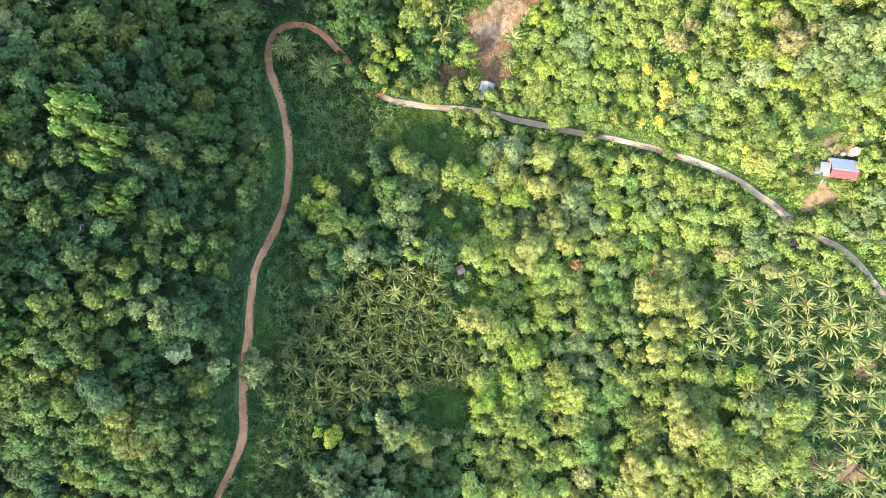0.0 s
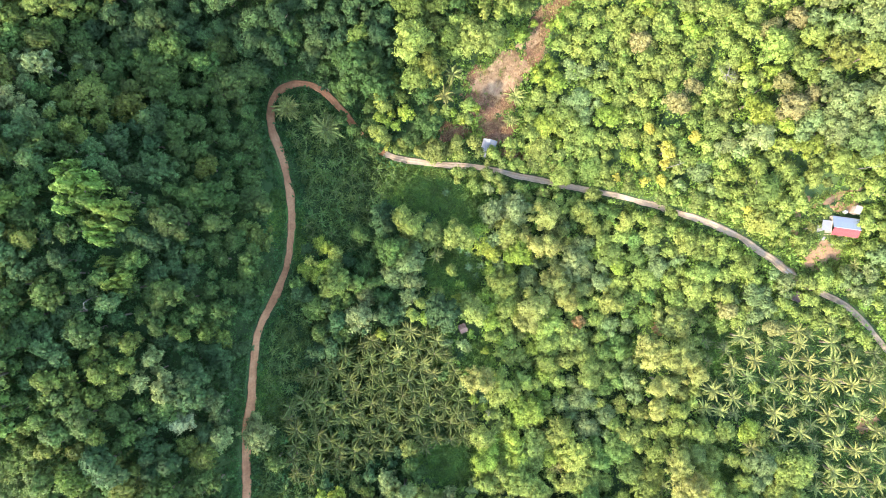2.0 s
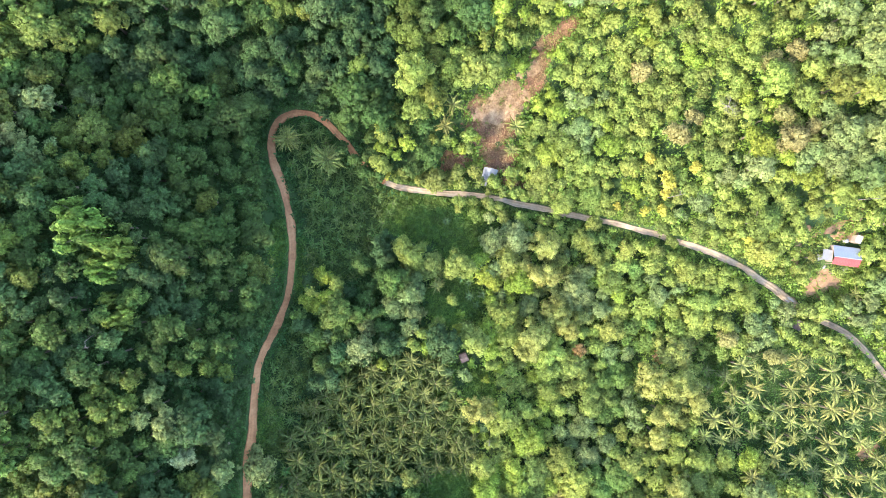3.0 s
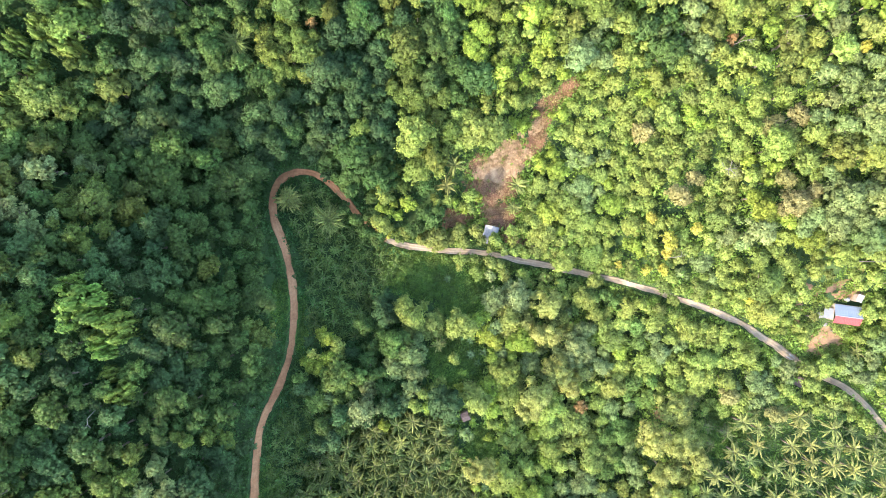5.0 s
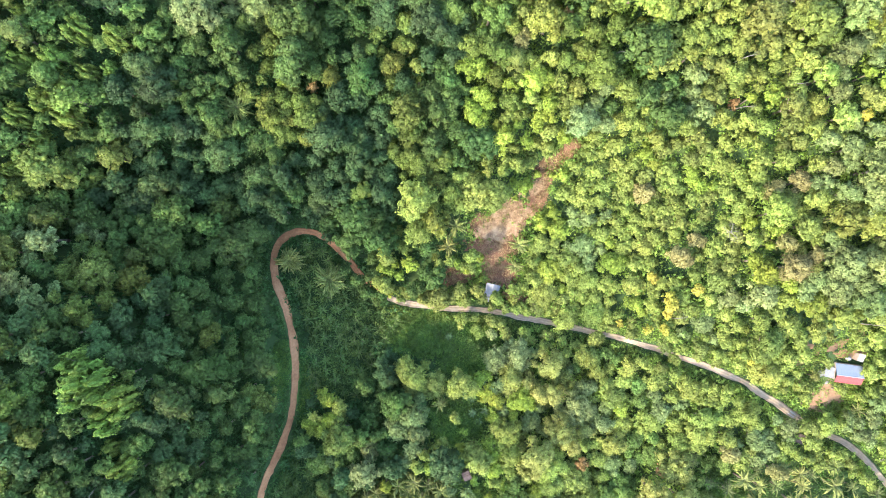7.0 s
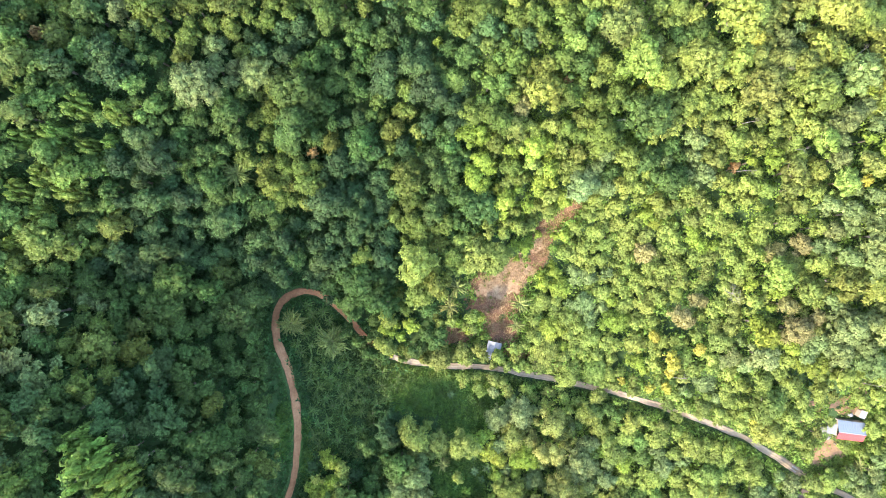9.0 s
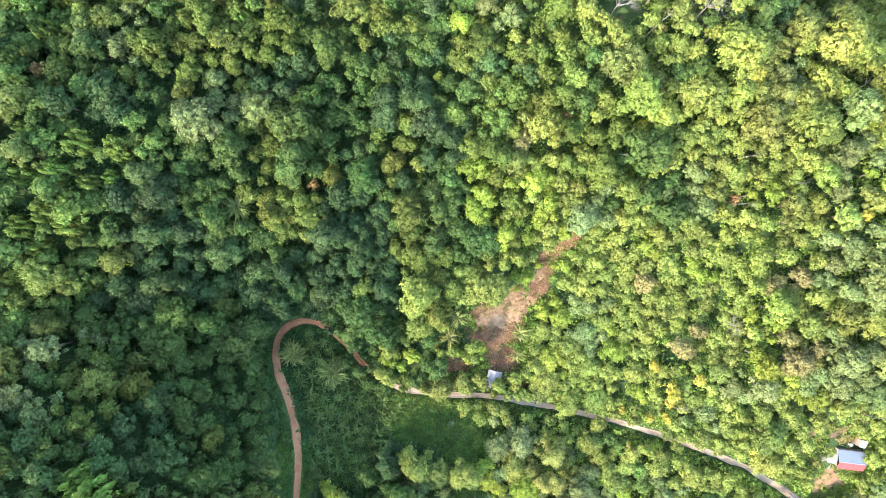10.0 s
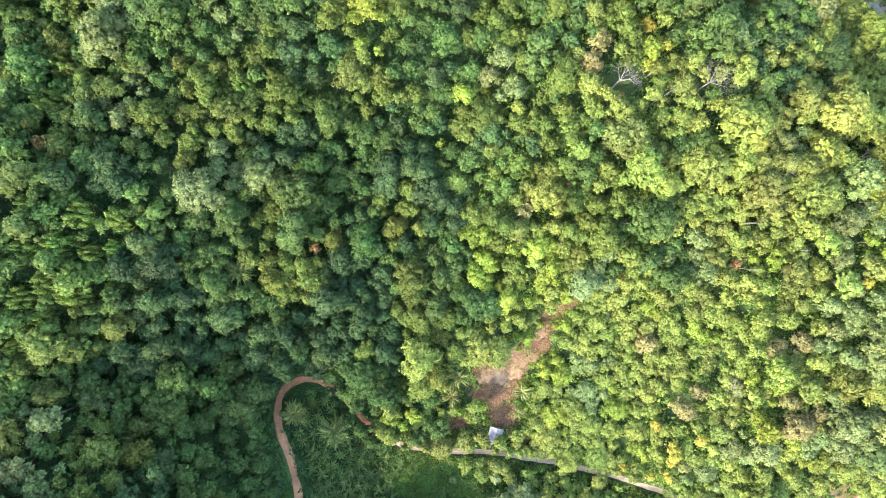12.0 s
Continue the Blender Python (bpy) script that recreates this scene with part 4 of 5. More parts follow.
YOUNG_HEADS = [mesh_of("crown", *palm_shape(2.9, 16, 9, s, 1.6, 0.4, 0.125), PALM_LEAF) for s in (5, 6, 7)]
BUSHY_HEADS = [mesh_of("crown", *palm_shape(4.6, 80, 9, s, 6.0, 0.15, 0.12), PALM_LEAF) for s in (8, 9)]
PALM_TRUNK, YOUNG_TRUNK, BUSHY_TRUNK = palm_trunk(5.5, 1), palm_trunk(1.6, 2), palm_trunk(6.0, 3)

rng = np.random.default_rng(7)
rnd = random.Random(11)
taken = []          # x, y, radius, leaf colour of every plant that stands


def nearest_size(r):
    return min(SIZES, key=lambda s: abs(s - r))


def stature(x, y):
    """Growth is low in the valley and lowest in the scrub above the lane."""
    if 22 < x < 82 and 30 < y < 88:
        return 0.58
    return 0.76 if x > -5 and y < 46 else 1.0


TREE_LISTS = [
    (DARK_GREEN, "dark green", "dense broadleaf tree, dark green painted for the shade of hillside forest"),
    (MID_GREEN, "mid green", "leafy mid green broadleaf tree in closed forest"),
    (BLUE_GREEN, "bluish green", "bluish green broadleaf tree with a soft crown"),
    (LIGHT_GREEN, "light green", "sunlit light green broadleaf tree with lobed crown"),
    (FRESH_GREEN, "fresh green", "fresh green broadleaf tree with a dense crown, toned for slope shade and sun"),
    (SHADED_OLIVE, "dark olive", "olive broadleaf tree of the hill forest, darkened for slope shade"),
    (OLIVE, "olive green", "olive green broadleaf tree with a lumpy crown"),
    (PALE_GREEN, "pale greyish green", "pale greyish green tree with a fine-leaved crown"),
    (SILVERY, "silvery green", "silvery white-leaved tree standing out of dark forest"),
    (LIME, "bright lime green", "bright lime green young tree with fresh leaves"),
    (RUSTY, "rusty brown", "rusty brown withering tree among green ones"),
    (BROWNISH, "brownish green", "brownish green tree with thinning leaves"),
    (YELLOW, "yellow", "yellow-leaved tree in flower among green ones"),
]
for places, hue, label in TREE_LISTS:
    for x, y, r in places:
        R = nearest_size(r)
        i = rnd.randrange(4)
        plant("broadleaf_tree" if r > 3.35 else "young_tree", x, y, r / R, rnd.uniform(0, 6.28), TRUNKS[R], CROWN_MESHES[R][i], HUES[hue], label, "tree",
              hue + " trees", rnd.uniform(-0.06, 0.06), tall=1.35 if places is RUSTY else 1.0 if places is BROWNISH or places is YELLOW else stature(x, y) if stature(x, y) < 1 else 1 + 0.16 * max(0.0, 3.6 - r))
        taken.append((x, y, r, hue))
for x, y, r in BAMBOO:
    plant("bamboo_clump", x, y, r / 4.2, rnd.uniform(0, 6.28), TRUNKS[3.8], PLUMES[rnd.randrange(3)], HUES["yellowish bamboo green"],
          "arching yellowish green bamboo clump with feathery plumes", "bamboo", "bamboo clumps in the valley", tall=1.15)
    taken.append((x, y, r, "olive green"))
for x, y, r in VINE_DRAPED:
    plant("vine_draped_tree", x, y, r / 4.5, rnd.uniform(0, 6.28), TRUNKS[3.8], CREEPERS[rnd.randrange(3)], (0.136, 0.200, 0.039),
          "forest tree draped in hanging light green creepers", "tree", "vine-draped trees on the hill", tall=1.15)
    taken.append((x, y, r, "fresh green"))
for x, y, r in PALMS:
    plant("palm_tree", x, y, r / 4.2, rnd.uniform(0, 6.28), PALM_TRUNK, PALMS_HEADS[rnd.randrange(4)], HUES["palm green"],
          "tall palm with arching yellowish green fronds", "palm", "palms of the eastern grove", rnd.uniform(-0.08, 0.08))
    taken.append((x, y, r * 0.95, "light green"))
for x, y, r in BUSHY_PALMS:
    plant("sago_palm", x, y, r / 4.6, rnd.uniform(0, 6.28), BUSHY_TRUNK, BUSHY_HEADS[rnd.randrange(2)], (0.118, 0.150, 0.036),
          "large palm with a dense round head of fronds", "palm", "large dense palms")
    taken.append((x, y, r, "mid green"))


def inside(x, y, poly):
    hit = False
    for (ax, ay), (bx, by) in zip(poly, poly[1:] + poly[:1]):
        if (ay > y) != (by > y) and x < (bx - ax) * (y - ay) / (by - ay) + ax:
            hit = not hit
    return hit


def clear_of(x, y, r, share):
    return all((x - a) ** 2 + (y - b) ** 2 > (share * (r + c)) ** 2 for a, b, c, _ in taken)


ROADS = np.concatenate([dirt_line, lane_line])


def road_gap(x, y):
    return float(np.hypot(ROADS[:, 0] - x, ROADS[:, 1] - y).min())


def above_lane(x, y):
    """Whether a place lies uphill of the nearest stretch of road, where its shade falls away from it."""
    return y > ROADS[np.hypot(ROADS[:, 0] - x, ROADS[:, 1] - y).argmin(), 1]


def beyond_track(x, y):
    """Whether a place lies on the valley side of the dirt track's nearest stretch."""
    return x < -20 and y < 56 and x > dirt_line[np.hypot(dirt_line[:, 0] - x, dirt_line[:, 1] - y).argmin(), 0]


def plot(poly, r, build, share=0.62, tries=2500):
    xs, ys = [p[0] for p in poly], [p[1] for p in poly]
    for _ in range(tries):
        x, y = rnd.uniform(min(xs), max(xs)), rnd.uniform(min(ys), max(ys))
        rr = r * rnd.uniform(0.85, 1.15)
        if inside(x, y, poly) and road_gap(x, y) > rr * 0.85 + 1.1 and clear_of(x, y, rr, share):
            build(x, y, rr)


def grove_palm(x, y, r):
    # frond colour is lowered to paint the shade lying over the grove
    plant("oil_palm", x, y, r / 4.0, rnd.uniform(0, 6.28), PALM_TRUNK, PALMS_HEADS[rnd.randrange(4)], (0.068, 0.086, 0.018),
          "oil palm with spreading fronds in a dense plantation, darkened for hill shade", "palm", "oil palms of the plantation", rnd.uniform(-0.06, 0.06))
    taken.append((x, y, r, "dark green"))


def east_palm(x, y, r):
    plant("palm_tree", x, y, r / 4.2, rnd.uniform(0, 6.28), PALM_TRUNK, PALMS_HEADS[rnd.randrange(4)], (0.110, 0.142, 0.040),
          "shorter palm with green fronds between taller ones", "palm", "palms of the eastern grove", rnd.uniform(-0.08, 0.08), tall=0.8)
    taken.append((x, y, r, "light green"))


def young_palm(x, y, r):
    plant("young_palm", x, y, r / 3.2, rnd.uniform(0, 6.28), YOUNG_TRUNK, YOUNG_HEADS[rnd.randrange(3)], (0.088, 0.140, 0.033),
          "low young oil palm with dark green upright fronds", "palm", "young palms beside the dirt track")
    taken.append((x, y, r, "dark green"))


plot(PALM_GROVE, 3.5, grove_palm, 0.43)
plot(EAST_GROVE, 3.3, east_palm, 0.60, 1500)
plot(YOUNG_PALM_PLOT, 2.6, young_palm, 0.54)
plot(ROADSIDE_PLOT, 2.5, young_palm, 0.56)

# ---- the forest between the trees that stand out ----
OPEN = [RED_SOIL, STRAW_PATCH, HOUSE_YARD, GROVE_SOIL, FAR_SOIL]
named = [(x, y, h) for x, y, r, h in taken]
NX, NY = np.array([p[0] for p in named]), np.array([p[1] for p in named])


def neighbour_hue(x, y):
    """The leaf colour of one of the nearest trees that stand out, so that stands keep together; lighter east and darker
    west to paint sun and slope shade.
    """
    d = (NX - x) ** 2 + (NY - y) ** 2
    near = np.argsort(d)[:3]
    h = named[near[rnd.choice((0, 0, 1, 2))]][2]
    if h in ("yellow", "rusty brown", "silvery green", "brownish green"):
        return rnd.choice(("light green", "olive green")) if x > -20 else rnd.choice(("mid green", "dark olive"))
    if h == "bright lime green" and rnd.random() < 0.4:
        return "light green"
    # brighter greens here paint in the sun on valley and east slopes
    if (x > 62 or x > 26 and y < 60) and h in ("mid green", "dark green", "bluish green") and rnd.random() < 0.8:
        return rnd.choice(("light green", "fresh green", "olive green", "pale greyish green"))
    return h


CELL = 12.0
cells = {}


def note(x, y, r):
    cells.setdefault((int(x // CELL), int(y // CELL)), []).append((x, y, r))


for x, y, r, _ in taken:
    note(x, y, r * 1.15)


def room(x, y, r, share):
    cx, cy = int(x // CELL), int(y // CELL)
    for i in (-1, 0, 1):
        for j in (-1, 0, 1):
            for a, b, c in cells.get((cx + i, cy + j), ()):
                if (x - a) ** 2 + (y - b) ** 2 < (share * (r + c)) ** 2:
                    return False
    return True


def seen_ground(x, y, z):
    """Whether a place lies on the stretch of land that the flight passes over."""
    return abs(x) < (170 - z) * 0.76 + 7 and -7 - (170 - z) * 0.43 < y < 109 + (170 - z) * 0.43


fill = {}
HOUSES = [(115.5, 22.3, 6.5), (110.5, 14.5, 5.5), (108.5, 21.5, 3.5), (112.0, 28.0, 3.0), (117.0, 28.0, 3.0), (14.1, 46.7, 3.0), (105.3, 1.8, 1.6), (6.1, -6.2, 2.0), (104.2, 29.8, 2.6), (109.6, 30.8, 3.2), (119.8, 157.5, 5.5), (41.9, 139.5, 3.8), (61.2, 138.5, 3.4)]
SPOTS = rng.uniform((-134, -90), (140, 190), (36000, 2))
OPEN_AT = np.max([in_blobs(SPOTS[:, 0], SPOTS[:, 1], b, 1.05) for b in OPEN], axis=0)
GRASS_AT = in_blobs(SPOTS[:, 0], SPOTS[:, 1], GRASS + VERGE, 1.0)
for k, (x, y) in enumerate(SPOTS):
    r = rnd.choice((5.4, 4.8, 4.2, 3.6)) if k < 9000 else rnd.choice((4.0, 3.2, 2.6)) if k < 18000 else rnd.choice((2.6, 2.2, 1.8))
    if 22 < x < 84 and 32 < y < 90:
        r = min(r, 2.9)
    if x > 0 and road_gap(x, y) < 10:
        r = min(r, 2.2)
    if OPEN_AT[k] > -0.2 or GRASS_AT[k] > -0.1 or not room(x, y, r, 0.57 if y > 100 and x < 10 else 0.55):
        continue
    if road_gap(x, y) < (r + 2.8 if beyond_track(x, y) else r * 0.38 + 1.0 if x < -40 and y < -8 else r * 0.70 + 1.1 if x < -40 else r * 0.5 + 1.1 if x < 20 or (x < 92 and above_lane(x, y)) else r * 0.9 + 1.9) or any((x - a) ** 2 + (y - b) ** 2 < (c + r * 0.7) ** 2 for a, b, c in HOUSES):
        continue
    z = float(land(x, y)) + 2.0 * r
    if not seen_ground(x, y, z) or inside(x, y, EAST_GROVE):
        continue
    if inside(x, y, PALM_GROVE) or inside(x, y, YOUNG_PALM_PLOT) or inside(x, y, ROADSIDE_PLOT):
        continue
    note(x, y, r)
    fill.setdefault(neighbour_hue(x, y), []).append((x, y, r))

STEM_SIDES = np.array([(math.cos(k * 2.1), math.sin(k * 2.1), 0.0) for k in (0, 1, 2, 0, 1, 2)])
FILL_MESHES = {R: [mesh_of("crown", v, f, LEAF, True, n) for v, f, n in FILL_ARRAYS[R]] for R in FILL_ARRAYS}
single = 0
# canopy colours repeat these hues, painted slope shade and sun included
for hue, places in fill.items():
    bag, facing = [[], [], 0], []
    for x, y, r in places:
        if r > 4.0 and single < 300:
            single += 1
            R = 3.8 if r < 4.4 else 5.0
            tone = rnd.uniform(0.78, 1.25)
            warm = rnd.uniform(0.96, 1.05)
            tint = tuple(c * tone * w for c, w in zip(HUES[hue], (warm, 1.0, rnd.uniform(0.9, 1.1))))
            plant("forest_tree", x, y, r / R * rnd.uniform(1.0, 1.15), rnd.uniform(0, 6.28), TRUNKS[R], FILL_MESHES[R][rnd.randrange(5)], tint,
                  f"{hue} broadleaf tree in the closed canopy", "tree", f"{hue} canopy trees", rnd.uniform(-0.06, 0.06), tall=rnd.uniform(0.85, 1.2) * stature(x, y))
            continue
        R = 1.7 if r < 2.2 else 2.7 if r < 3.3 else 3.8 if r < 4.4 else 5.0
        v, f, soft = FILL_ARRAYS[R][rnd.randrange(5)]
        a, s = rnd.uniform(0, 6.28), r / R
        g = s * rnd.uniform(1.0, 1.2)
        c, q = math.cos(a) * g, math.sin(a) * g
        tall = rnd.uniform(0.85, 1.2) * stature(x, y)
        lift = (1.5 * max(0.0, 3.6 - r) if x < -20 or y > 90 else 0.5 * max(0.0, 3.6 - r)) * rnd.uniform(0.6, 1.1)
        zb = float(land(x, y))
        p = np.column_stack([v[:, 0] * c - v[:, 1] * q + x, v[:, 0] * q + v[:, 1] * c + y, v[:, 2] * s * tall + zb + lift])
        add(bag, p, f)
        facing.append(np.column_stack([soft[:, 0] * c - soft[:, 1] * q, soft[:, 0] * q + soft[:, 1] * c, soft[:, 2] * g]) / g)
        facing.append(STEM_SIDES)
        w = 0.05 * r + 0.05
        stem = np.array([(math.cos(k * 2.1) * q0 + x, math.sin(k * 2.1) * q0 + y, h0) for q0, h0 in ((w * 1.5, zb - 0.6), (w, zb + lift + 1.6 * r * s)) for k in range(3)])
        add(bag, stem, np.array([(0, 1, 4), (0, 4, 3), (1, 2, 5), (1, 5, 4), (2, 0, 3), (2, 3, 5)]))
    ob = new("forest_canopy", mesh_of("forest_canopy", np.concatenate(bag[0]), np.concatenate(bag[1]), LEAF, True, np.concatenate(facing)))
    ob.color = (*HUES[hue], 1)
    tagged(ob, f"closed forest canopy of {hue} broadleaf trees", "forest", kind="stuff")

# ---- undergrowth ----
def far_from_roads(at):
    """Which leaves grow clear of the wheel tracks."""
    near = np.zeros(len(at), bool)
    for x, y in ROADS:
        near |= (np.abs(at[:, 0] - x) < 1.05) & (np.abs(at[:, 1] - y) < 1.05)
    return ~near


def ground_cover(name, spots, hue, label, leaves, L, W, spread, up, floor=0.1):
    n = len(spots)
    wide = np.repeat(rng.uniform(0.5, 1.4, n), leaves)
    off = rng.normal(0, spread, (n * leaves, 2)) * wide[:, None]
    at = np.repeat(spots, leaves, 0) + off
    keep = far_from_roads(at)
    at, off, wide = at[keep], off[keep], wide[keep]
    dome = np.exp(-(off ** 2).sum(1) / (2 * (spread * wide) ** 2))
    z = land(at[:, 0], at[:, 1]) + floor + dome * up * np.repeat(rng.uniform(0.3, 1.3, n), leaves)[keep] * rng.uniform(0.6, 1.1, len(at))
    nrm = rng.normal(0, 0.4, (len(at), 3)) + np.column_stack([off / spread * 0.5, np.full(len(at), 0.8)])
    v, f = leaf_cards(np.column_stack([at, z]), nrm, L, W, rng)
    v = v.reshape(-1, 4, 3)[:, 1:].reshape(-1, 3)
    ob = new(name, mesh_of(name, v, np.arange(len(v)).reshape(-1, 3), LEAF))
    ob.color = (*hue, 1)
    return tagged(ob, label, "undergrowth", kind="stuff")


bare = np.max([in_blobs(SPOTS[:, 0], SPOTS[:, 1], b, 1.0, 0.3) for b in OPEN], axis=0)
gap = np.array([road_gap(x, y) for x, y in SPOTS[:34000]])
ok = (bare[:34000] < 0.1) & (gap > 1.4)
for a, b, c in HOUSES:
    ok &= np.hypot(SPOTS[:34000, 0] - a, SPOTS[:34000, 1] - b) > c + 0.6
cover = SPOTS[:34000][ok]
grove = np.array([inside(x, y, EAST_GROVE) for x, y in cover])
shade = np.array([inside(x, y, PALM_GROVE) or inside(x, y, YOUNG_PALM_PLOT) or inside(x, y, ROADSIDE_PLOT) for x, y in cover])
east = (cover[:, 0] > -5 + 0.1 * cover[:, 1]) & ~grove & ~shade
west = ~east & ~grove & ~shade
low = in_blobs(cover[:, 0], cover[:, 1], GRASS + VERGE, 1.0) > 0
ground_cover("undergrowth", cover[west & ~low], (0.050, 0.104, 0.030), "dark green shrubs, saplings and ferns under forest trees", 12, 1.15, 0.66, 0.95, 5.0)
ground_cover("undergrowth", cover[grove], (0.070, 0.125, 0.028), "green ground cover under the palms", 20, 0.8, 0.42, 0.9, 1.1)
clear = np.array([road_gap(x, y) > 2.3 for x, y in cover])
ground_cover("undergrowth", cover[shade & clear], (0.056, 0.100, 0.026), "dark green ferns and ground cover between young palms", 24, 0.8, 0.42, 0.85, 2.4)
# lightened beyond the western undergrowth to paint haze in the gaps
ground_cover("undergrowth", cover[east & ~low], (0.145, 0.205, 0.036), "valley shrubs and creepers, green lightened to stand for haze in the gaps", 13, 1.1, 0.62, 0.95, 4.8)
bushes = cover[shade][::2]
bushes = bushes[[road_gap(x, y) > 3.6 for x, y in bushes]]
ground_cover("undergrowth", bushes, (0.074, 0.126, 0.029), "dark green bushes between young palms", 44, 0.75, 0.45, 1.0, 3.2)
edge = np.concatenate([dirt_line + rng.normal(0, 0.7, dirt_line.shape) + sg * np.column_stack([np.gradient(dirt_line[:, 1]), -np.gradient(dirt_line[:, 0])]) * 2.1 for sg in (-1, 1, -1, 1)])
edge = edge[[road_gap(x, y) > 1.15 for x, y in edge]]
ground_cover("undergrowth", edge, (0.050, 0.105, 0.024), "green weeds and ferns along the dirt track", 24, 0.75, 0.34, 0.7, 1.3)
verge = np.concatenate([lane_line + rng.normal(0, 0.9, lane_line.shape) + sg * np.column_stack([np.gradient(lane_line[:, 1]), -np.gradient(lane_line[:, 0])]) * 2.6 for sg in (-1, 1, -1, 1, -1, 1)])
verge = verge[[road_gap(x, y) > 1.2 for x, y in verge]]
ground_cover("undergrowth", verge, (0.095, 0.155, 0.032), "light green weeds and shrubs along the lane", 26, 0.75, 0.36, 0.9, 1.6)
lawn = rng.uniform((-60, -90), (110, 45), (60000, 2))
lawn = lawn[in_blobs(lawn[:, 0], lawn[:, 1], GRASS + VERGE, 1.0, 0.2) > -0.05]
lawn = lawn[[road_gap(x, y) > 1.6 for x, y in lawn]][:6500]
ground_cover("grass", lawn, (0.112, 0.180, 0.032), "tall green grass and weeds in the meadow", 13, 0.65, 0.24, 0.6, 0.8)
ground_cover("undergrowth", lawn[::9], (0.075, 0.135, 0.030), "green shrubs and tall weeds standing in the meadow", 42, 0.7, 0.4, 0.75, 2.0)
litter = SPOTS[in_blobs(SPOTS[:, 0], SPOTS[:, 1], STRAW_PATCH + RED_SOIL, 0.95, 0.2) > 0]
ground_cover("dry_brush", litter, (0.28, 0.19, 0.10), "dry cut brush and straw on bare earth", 60, 1.1, 0.13, 1.1, 0.35, 0.2)
weeds = SPOTS[in_blobs(SPOTS[:, 0], SPOTS[:, 1], STRAW_PATCH + RED_SOIL + HOUSE_YARD + GROVE_SOIL, 1.0, 0.3) > -0.05][::3]
ground_cover("undergrowth", weeds, (0.13, 0.19, 0.03), "light green weeds on bare earth", 18, 0.55, 0.28, 0.45, 0.7)
rim = np.max([in_blobs(SPOTS[:, 0], SPOTS[:, 1], b, 1.0) for b in OPEN], axis=0)
fringe = SPOTS[(rim > -0.55) & (bare < 0.05)]
fringe = fringe[[road_gap(x, y) > 2.0 for x, y in fringe]]
for a, b, c in HOUSES[:1] + HOUSES[5:8]:
    fringe = fringe[np.hypot(fringe[:, 0] - a, fringe[:, 1] - b) > c * 0.8]
ground_cover("undergrowth", fringe, (0.125, 0.185, 0.034), "light green shrubs along the edge of bare earth", 34, 0.75, 0.4, 0.9, 1.8)

near_house = (np.hypot(SPOTS[:, 0] - 112.5, SPOTS[:, 1] - 20.5) < 12) & (bare < 0.05) & ~((np.abs(SPOTS[:, 0] - 115.0) < 5.0) & (np.abs(SPOTS[:, 1] - 22.4) < 3.6))
ground_cover("garden_plants", SPOTS[near_house], (0.15, 0.20, 0.045), "light green garden plants and weeds round the house", 46, 0.7, 0.34, 0.9, 1.1)

# ---- woods beyond, on the slopes out of the flight's way ----
RING_ARRAYS = [crown_shape(5.0, 20, 3.4, 900 + s, lobes=5, W=0.8, three=True) for s in range(3)]
bag = [[], [], 0]
for x, y in rng.uniform((-185, -135), (185, 235), (6000, 2)):
    z = float(land(x, y))
    r = rnd.uniform(4.4, 6.2)
    if seen_ground(x, y, z + 4) or not room(x, y, r, 0.52):
        continue
    note(x, y, r)
    v, f, soft = RING_ARRAYS[rnd.randrange(3)]
    a, s = rnd.uniform(0, 6.28), r / 5.0
    c, q = math.cos(a) * s * 1.2, math.sin(a) * s * 1.2
    add(bag, np.column_stack([v[:, 0] * c - v[:, 1] * q + x, v[:, 0] * q + v[:, 1] * c + y, v[:, 2] * s * 0.85 + z]), f)
ob = new("far_woods", mesh_of("far_woods", np.concatenate(bag[0]), np.concatenate(bag[1]), LEAF))
ob.color = (*HUES["mid green"], 1)
tagged(ob, "green wooded slopes beyond the valley", "forest", kind="stuff")

# ---- buildings ----
def painted(name, col, rough=0.5, metal=0.0, wear=0.35, scale=1.5):
    """Paint or metal with streaks of dirt and wear."""
    m, b = material(name, rough, metal, 0.4)
    dirt = noise_at(m, scale, 6, 0.7)
    worn = tuple(c * (1 - wear) + 0.10 * wear for c in col)
    m.node_tree.links.new(ramp(m, dirt, [(0.35, worn), (0.62, col)]), b.inputs["Base Color"])
    bumped(m, b, noise_at(m, 12, 4), 0.15, 0.02)
    return m


ZINC = painted("zinc_sheet", (0.18, 0.21, 0.25), 0.5, 0.2, 0.25)
RED_SHEET = painted("red_sheet", (0.22, 0.012, 0.012), 0.75, 0, 0.3)
WHITE_SHEET = painted("white_sheet", (0.20, 0.20, 0.20), 0.6, 0.1, 0.2)
BROWN_SHEET = painted("rusty_sheet", (0.052, 0.030, 0.026), 0.7, 0.2, 0.4)
PALE_ZINC = painted("pale_zinc_sheet", (0.15, 0.155, 0.16), 0.5, 0.15, 0.25)
PLASTER = painted("weathered_boards", (0.27, 0.21, 0.165), 0.85, 0, 0.35)
TIMBER = painted("timber", (0.20, 0.14, 0.09), 0.8, 0, 0.5, 4)
DARK_PANE = painted("dark_glass", (0.02, 0.025, 0.03), 0.1, 0, 0.1)
CLOTH = painted("white_cloth", (0.17, 0.17, 0.16), 0.9, 0, 0.25)
CONCRETE = painted("concrete", (0.30, 0.27, 0.23), 0.9, 0, 0.4, 3)


